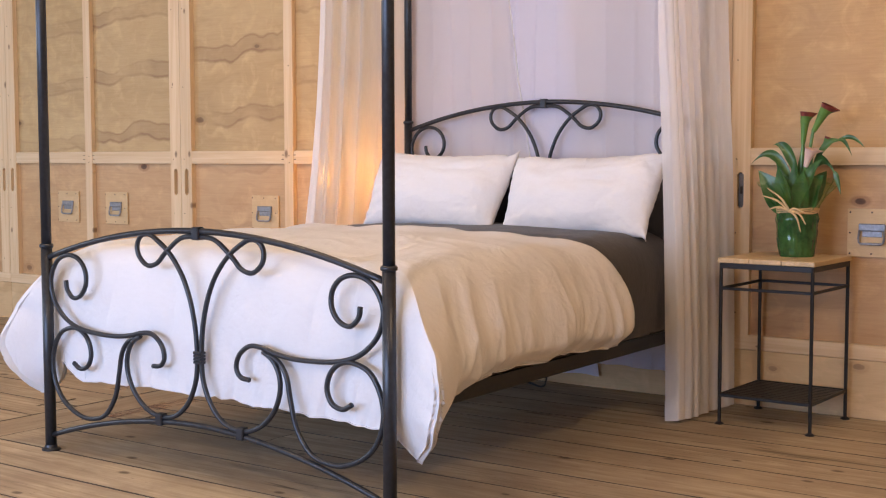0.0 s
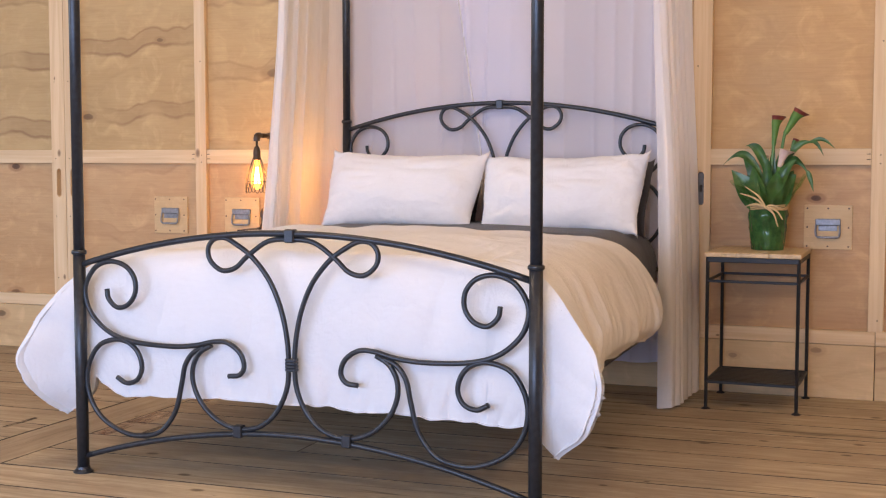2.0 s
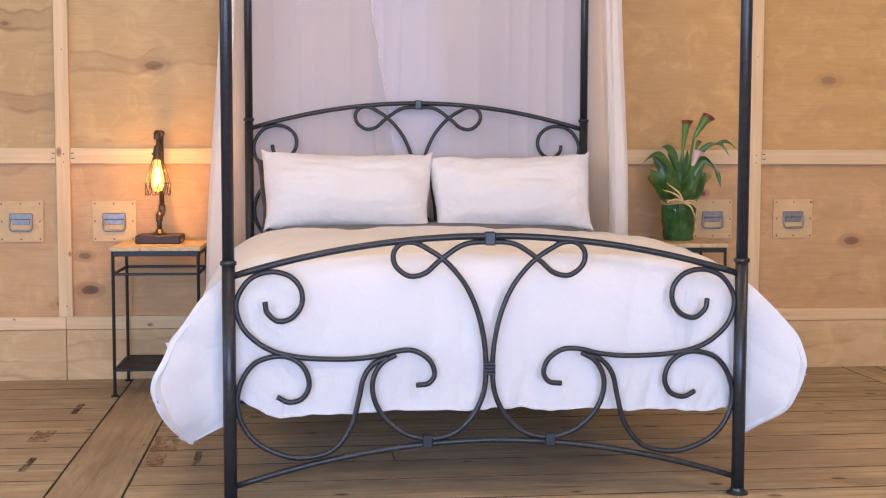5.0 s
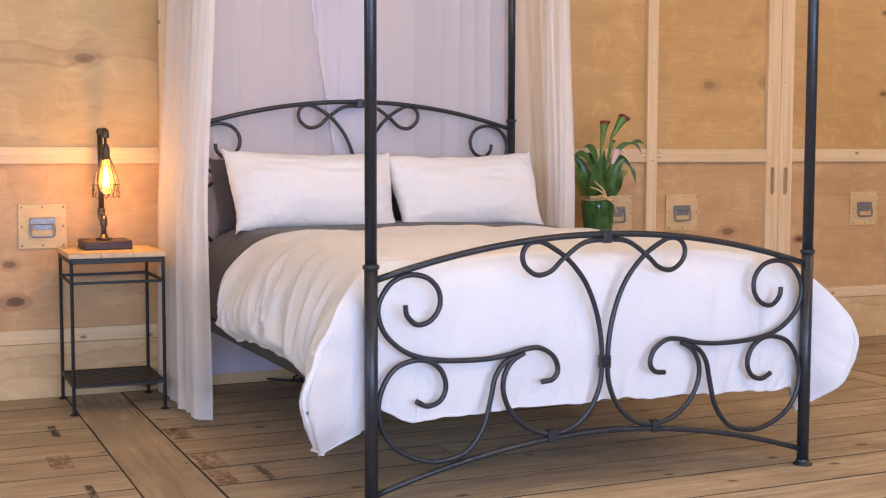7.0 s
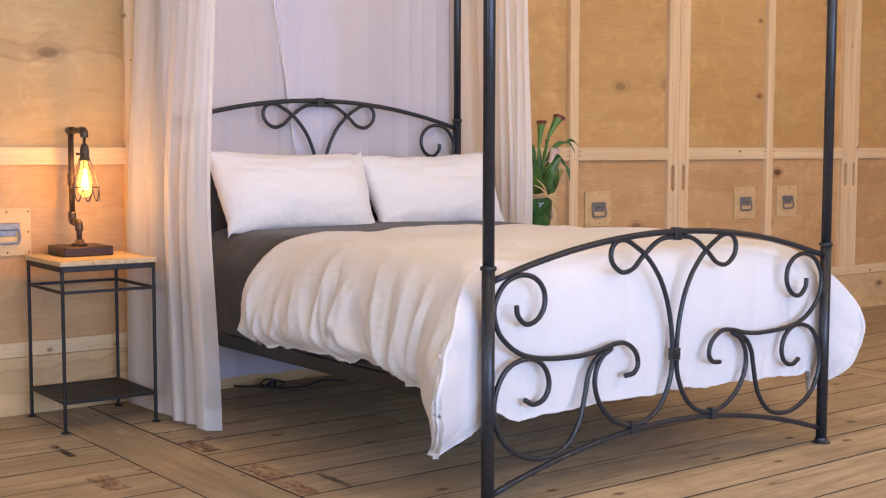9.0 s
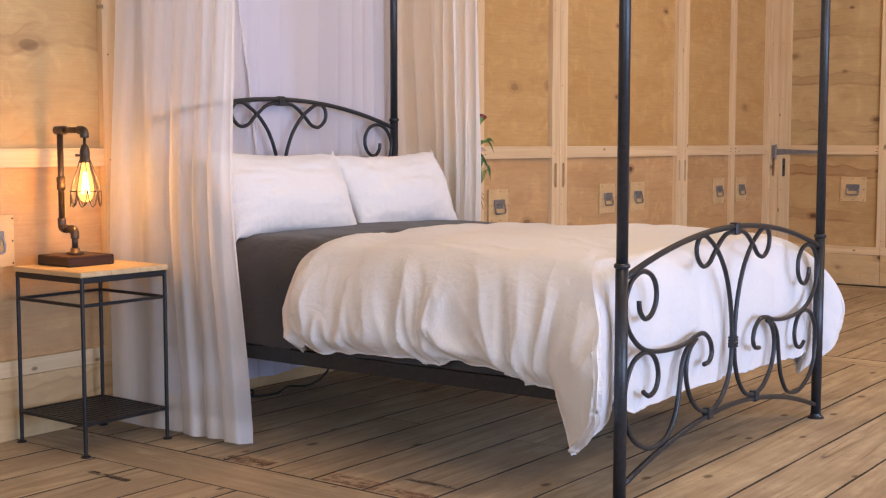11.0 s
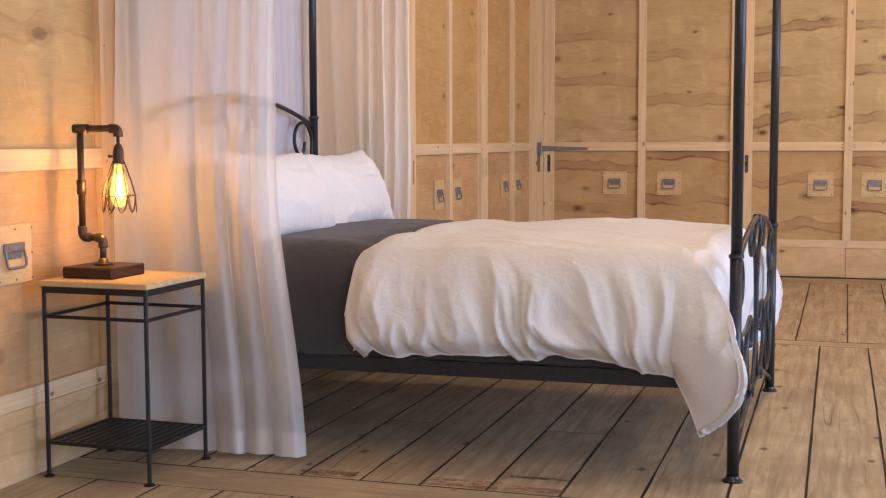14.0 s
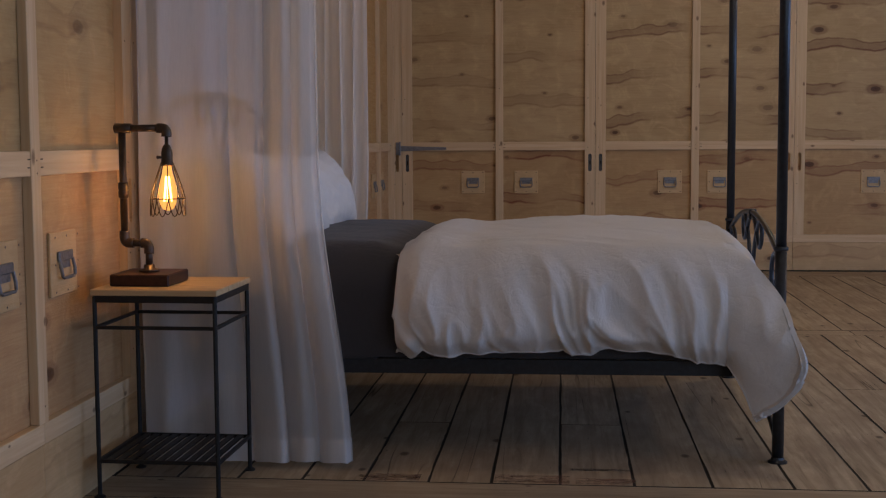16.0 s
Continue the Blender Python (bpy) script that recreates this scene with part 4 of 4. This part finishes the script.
for k in range(9):
    an = 2 * math.pi * k / 9
    c, s = math.cos(an), math.sin(an)
    add_tube(cage, smooth_line([(BX + r * c, BY + r * s, z) for r, z in ((0.020, 0.392), (0.027, 0.372), (0.040, 0.335), (0.052, 0.295), (0.0565, 0.277))], 3), 0.0019, 5)
    a2 = 2 * math.pi * (k + 1) / 9
    loop = []
    for q in range(9):
        w = an + (a2 - an) * q / 8
        loop.append((BX + 0.0565 * math.cos(w), BY + 0.0565 * math.sin(w), 0.278 - 0.057 * math.sin(math.pi * q / 8) ** 0.8))
    add_tube(cage, loop, 0.0019, 5)
for r, z in ((0.0568, 0.278), (0.0215, 0.388)):
    add_tube(cage, [(BX + r * math.cos(q), BY + r * math.sin(q), z) for q in np.linspace(0, 2 * math.pi, 28)], 0.0019, 5)
part("cage", cage, PIPE, lamp, "bronze wire cage with scalloped rim")
data = bpy.data.lights.new("bulb_light", "POINT")
data.energy, data.color, data.shadow_soft_size = 14.0, (1.0, 0.55, 0.20), 0.03
new("bulb_light", data).location = (LX + BX, LY + BY, LZ + 0.30)

# ---- potted calla lily ----
def green(name, a, b, rough, trans=0.0):
    M = Mat(name)
    n1 = M.noise(M.coords((1, 1, 1), shuffle=False), 22, 4)
    M.set(color=M.ramp(n1, (0.35, a), (0.65, b)), rough=rough, trans=trans)
    return M.m


LEAF = green("calla_leaf", (0.026, 0.075, 0.017), (0.070, 0.16, 0.040), 0.33)
STEM = green("calla_stem", (0.07, 0.17, 0.03), (0.12, 0.24, 0.05), 0.4)
FLOWER = green("calla_flower", (0.13, 0.018, 0.022), (0.24, 0.05, 0.035), 0.45)
PINK = green("calla_bud", (0.62, 0.40, 0.36), (0.72, 0.58, 0.48), 0.5)
FOIL = green("green_wrap", (0.014, 0.055, 0.016), (0.045, 0.13, 0.035), 0.10)
RAFFIA = plain("raffia", (0.62, 0.44, 0.22), 0.7)
GX, GY, GZ = 1.193, 2.118, 0.6705
plant = empty("potted_plant", pose(GX, GY, GZ), "potted calla lily wrapped in shiny green film with raffia", "plant")


def pot(u, v):
    an = 2 * math.pi * u
    r = 0.067 + 0.019 * v ** 0.8 - 0.008 * sstep(0.85, 1.0, v)
    r += 0.0015 * math.sin(19 * an + 5 * v) + 0.004 * wob(3 * math.cos(an), 3 * math.sin(an), 5 * v) + 0.0015 * wob(14 * math.cos(an), 14 * math.sin(an), 16 * v)
    return r * math.cos(an), r * math.sin(an), 0.176 * v


def film(u, v):
    an = 2 * math.pi * u
    r = 0.078 + (0.056 + 0.020 * math.cos(2 * an)) * v ** 1.2
    r += (0.003 + 0.008 * v) * math.sin(9 * an + 3 * v) + 0.010 * v * wob(3 * math.cos(an), 3 * math.sin(an), 3 * v)
    return r * math.cos(an), r * math.sin(an), 0.182 + v * (0.125 + 0.05 * wob(1.7 * math.cos(an), 1.7 * math.sin(an), 4.2))


bm = sheet(72, 22, pot)
bmesh.ops.create_circle(bm, cap_ends=True, radius=0.066, segments=24, matrix=Matrix.Translation((0, 0, 0.001)))
bmesh.ops.create_circle(bm, cap_ends=True, radius=0.073, segments=24, matrix=Matrix.Translation((0, 0, 0.165)))
part("pot_wrap", bm, FOIL, plant, "crinkled shiny green wrapping", smooth=True)
M = Mat("clear_green_film")
g_, t_, x_ = M.n("BsdfGlossy"), M.n("BsdfTransparent"), M.n("MixShader")
g_.inputs["Color"].default_value, g_.inputs["Roughness"].default_value = (0.75, 0.9, 0.75, 1), 0.12
t_.inputs[0].default_value, x_.inputs[0].default_value = (0.72, 0.86, 0.70, 1), 0.88
M.put(g_.outputs[0], x_.inputs[1]), M.put(t_.outputs[0], x_.inputs[2]), M.put(x_.outputs[0], M.out.inputs["Surface"])
part("film", sheet(72, 12, film), M.m, plant, "clear greenish film flaring round the leaves", smooth=True)
bow = bmesh.new()
for k in range(4):
    add_tube(bow, [((0.081 + 0.001 * k) * math.cos(q), (0.081 + 0.001 * k) * math.sin(q), 0.178 + 0.005 * k + 0.003 * math.sin(3 * q + k)) for q in np.linspace(0, 2 * math.pi, 30)], 0.0030, 5)
for x1, z1, x2, z2 in ((-0.045, 0.225, -0.105, 0.245), (-0.03, 0.235, -0.085, 0.275), (0.035, 0.16, 0.055, 0.105), (0.045, 0.175, 0.075, 0.135), (0.03, 0.195, 0.07, 0.18), (-0.04, 0.2, -0.08, 0.19)):
    add_tube(bow, smooth_line([(0, -0.086, 0.187), (x1, -0.097, z1), (x2, -0.104, z2)], 4), [0.004, 0.005, 0.005, 0.005, 0.0045, 0.004, 0.0035, 0.003, 0.002], 5)
part("raffia_tie", bow, RAFFIA, plant, "tied straw-coloured raffia bow")


def leaf_bm(base, tip, width, sag, seed):
    """A pointed leaf with a folded midrib, from base to tip, arching by sag."""
    base, tip = Vector(base), Vector(tip)
    d = tip - base
    side = d.cross(Vector((0.3 * math.sin(seed), -1, 0.4 * math.cos(seed)))).normalized()
    up = side.cross(d).normalized()

    def f(u, v):
        w = width * math.sin(math.pi * min(1, u ** 0.75)) ** 0.9 * (1 - 0.2 * u)
        q = v * 2 - 1
        p = base + d * u + Vector((0, 0, 1)) * sag * math.sin(math.pi * u) - Vector((0, 0, 1)) * 0.35 * abs(sag) * u ** 3
        return p + side * q * w + up * (abs(q) * w * 0.45 + 0.12 * w * math.sin(9 * u + seed + 2 * q))
    bm = sheet(14, 4, f)
    return bm


LEAVES = [((-0.02, 0, 0.30), (-0.195, -0.03, 0.385), 0.021, 0.07), ((0.0, 0, 0.32), (-0.105, -0.02, 0.460), 0.022, 0.05), ((0.0, 0, 0.3), (-0.055, 0.03, 0.425), 0.016, 0.03),
          ((0.06, 0, 0.36), (0.20, -0.03, 0.47), 0.016, 0.04), ((0.17, -0.025, 0.465), (0.278, -0.03, 0.440), 0.010, 0.022), ((0.17, -0.025, 0.47), (0.232, -0.045, 0.41), 0.009, 0.018),
          ((0.05, 0, 0.33), (0.185, -0.05, 0.325), 0.022, 0.065), ((0.165, -0.045, 0.345), (0.193, -0.05, 0.255), 0.012, 0.01),
          ((-0.01, 0, 0.16), (-0.155, -0.03, 0.345), 0.062, 0.0), ((0, 0, 0.16), (-0.095, 0.05, 0.35), 0.050, 0.02), ((-0.02, -0.02, 0.16), (-0.06, -0.06, 0.37), 0.040, 0.01),
          ((0.02, 0, 0.16), (0.12, -0.04, 0.335), 0.058, 0.02), ((0.02, 0, 0.16), (0.10, 0.05, 0.35), 0.045, 0.02), ((0.02, -0.02, 0.16), (0.045, -0.06, 0.35), 0.042, 0.01),
          ((0, 0, 0.17), (0.0, -0.03, 0.40), 0.036, 0.0), ((0.01, 0, 0.2), (0.05, 0.03, 0.44), 0.026, 0.0), ((0.0, 0, 0.2), (0.02, 0.01, 0.47), 0.020, 0.0),
          ((-0.02, 0.02, 0.2), (-0.12, 0.06, 0.42), 0.030, 0.03),
          ((0.02, -0.03, 0.2), (0.12, -0.06, 0.40), 0.030, 0.03)]
for k, (a, b, w, sag) in enumerate(LEAVES):
    part("leaf", leaf_bm(a, b, w, sag, 1.7 * k), LEAF, plant, smooth=True)
# trumpet flowers: neck, mouth, mouth's radius
for neck, mouth, size, rim in (((0.068, -0.02, 0.50), (0.130, -0.03, 0.605), 0.032, FLOWER), ((0.018, 0.0, 0.45), (0.030, -0.005, 0.580), 0.028, FLOWER),
                               ((0.085, 0.03, 0.42), (0.105, 0.035, 0.48), 0.013, FLOWER), ((0.05, -0.05, 0.36), (0.075, -0.06, 0.435), 0.030, PINK)):
    nk, mo = Vector(neck), Vector(mouth)
    st = part("stem", tube(smooth_line([(0.0, 0, 0.18), (nk.x * 0.4, nk.y * 0.4, 0.28), tuple(nk * 0.92 + Vector((0, 0, nk.z * 0.04))), neck], 4), 0.0065, 7), STEM, plant)
    ax = (mo - nk).normalized()
    sd = ax.orthogonal().normalized()
    ot = ax.cross(sd)

    def bell(u, v, v0=0.0, v1=1.0):
        an, q = 2 * math.pi * u, v0 + (v1 - v0) * v
        r = size * (0.30 + 0.42 * q + 0.38 * q ** 5)
        lip = 0.9 * size * max(0.0, q - 0.72) / 0.28 * (0.5 + 0.5 * math.cos(an - 1.0))
        return nk + (mo - nk) * q + (r * math.cos(an) + lip) * sd + r * math.sin(an) * ot - ax * 0.35 * lip
    fl = part("flower", sheet(20, 10, lambda u, v: bell(u, v, 0.0, 0.86)), STEM if rim is FLOWER else rim, st, "green trumpet flower" if rim is FLOWER else "pale pink flower", smooth=True)
    part("flower_rim", sheet(20, 5, lambda u, v: bell(u, v, 0.855, 1.0)), rim, fl, "dark maroon rim" if rim is FLOWER else "pale pink rim", smooth=True)

# ---- lamp cord on the floor behind the bed ----
cord = bmesh.new()
add_tube(cord, smooth_line([(-0.52, 2.23, 0.02), (-0.42, 2.19, 0.012), (-0.33, 2.15, 0.008), (-0.29, 2.18, 0.022), (-0.36, 2.205, 0.036), (-0.41, 2.17, 0.024), (-0.35, 2.135, 0.008), (-0.22, 2.10, 0.006), (-0.11, 2.13, 0.018),
                            (-0.01, 2.10, 0.012), (0.05, 2.05, 0.06), (0.075, 2.00, 0.18), (0.08, 1.985, 0.31)], 5), 0.0048, 6)
ob = thing("power_cord", cord, CORD, "black power cord coiled on the floorboards by the wall", "cord", smooth=True)
part("plug", moved(box(-0.022, 0.022, -0.014, 0.014, 0, 0.03, 0.005), pose(-0.355, 2.17, 0.003, 0, 0, 30)), CORD, ob)

# ---- floorboards ----
def board_mesh(length, width, seed):
    """A worn board with softened, slightly uneven edges, its length along x."""
    rg = random.Random(seed)
    bm = bmesh.new()
    n = 16
    rows = []
    for i in range(n + 1):
        x = -length / 2 + length * i / n
        a, b = -width / 2 + rg.uniform(0, 0.0035), width / 2 - rg.uniform(0, 0.0035)
        rows.append([bm.verts.new(p) for p in ((x, a, -0.035), (x, a, -0.0005), (x, a + 0.0012, 0), (x, b - 0.0012, 0), (x, b, -0.0005), (x, b, -0.035))])
    for p, q in zip(rows, rows[1:]):
        for k in range(5):
            bm.faces.new((p[k], q[k], q[k + 1], p[k + 1]))
    bm.faces.new(rows[0]), bm.faces.new(rows[-1][::-1])
    me = mesh_of(bm, FLOOR_WOOD)
    # side faces take the dark colour that stands for shade between boards
    me.materials.append(BOARD_EDGE)
    for p in me.polygons:
        p.material_index = 0 if abs(p.normal.z) > 0.98 else 1
    return me


def lay(x0, x1, joints, rg, turn=0.0):
    meshes = {}
    for y, y2 in zip(joints, joints[1:]):
        width = y - y2
        cuts = [x0, x1]
        if x1 - x0 > 2 and rg.random() < 0.45:
            cuts.insert(1, round(rg.uniform(x0 + 0.8, x1 - 0.8), 1))
        for a, b in zip(cuts, cuts[1:]):
            key = round(b - a, 2), round(width, 3)
            if key not in meshes or rg.random() < 0.5:
                meshes[key] = board_mesh(b - a - 0.004, width - 0.004, rg.random())
            ob = new("floorboard", meshes[key])
            ob.parent = floor
            m = (a + b) / 2
            ob.matrix_basis = pose(m, (y + y2) / 2 + math.tan(radians(turn)) * m, rg.uniform(-0.0008, 0.0), 0, 0, turn)


rg = random.Random(11)
def joints_from(y, width):
    out = [y]
    while out[-1] > Y0:
        out.append(out[-1] - width * rg.uniform(0.92, 1.08))
    return out


lay(X0, -4.5, joints_from(2.33, 0.24), rg)
lay(-4.25, -1.44, joints_from(2.30, 0.24), rg)
lay(-1.19, 2.12, [2.29, 2.07, 1.86, 1.64, 1.43, 1.215, 1.005, 0.777, 0.535, 0.28] + joints_from(0.02, 0.25), rg, 0.3)
lay(2.30, 5.30, joints_from(2.31, 0.26), rg)
for x0, x1 in ((-4.5, -4.25), (-1.44, -1.19), (2.12, 2.30), (5.30, 5.68)):
    for a, b in ((2.33, -0.9), (-0.9, -4.1), (-4.1, Y0)):
        ob = new("floorboard", board_mesh(a - b - 0.005, x1 - x0 - 0.007, x0 + a))
        ob.parent = floor
        ob.matrix_basis = pose((x0 + x1) / 2, (a + b) / 2, -0.001, 0, 0, 90)

# worn paint strips left across the boards' ends
for x0, x1, y0, y1, mat, nm in ((-1.145, -1.120, 1.24, 1.45, PAINT_BLACK, "dark worn paint strip"), (-1.010, -0.985, 0.53, 0.74, PAINT_BLACK, "dark worn paint strip"), (-1.590, -1.562, 1.47, 1.68, PAINT_BLACK, "dark worn paint strip"),
                                (-1.592, -1.566, 0.50, 0.70, PAINT_BLACK, "dark worn paint strip"), (-1.18, -1.085, 0.74, 0.99, PAINT_RED, "faded red paint patch"), (-1.18, -1.10, 1.24, 1.44, PAINT_RED, "faded red paint patch"),
                                (-1.66, -1.58, 0.95, 1.15, PAINT_RED, "faded red paint patch"), (-1.18, -1.11, 0.52, 0.72, PAINT_RED, "faded red paint patch")):
    ob = new("paint_mark", mesh_of(box(-(x1 - x0) / 2, (x1 - x0) / 2, -(y1 - y0) / 2, (y1 - y0) / 2, 0, 0.0006), mat))
    ob.parent, ob.matrix_basis, ob["label"] = floor, pose((x0 + x1) / 2, (y0 + y1) / 2, 0.0006), nm
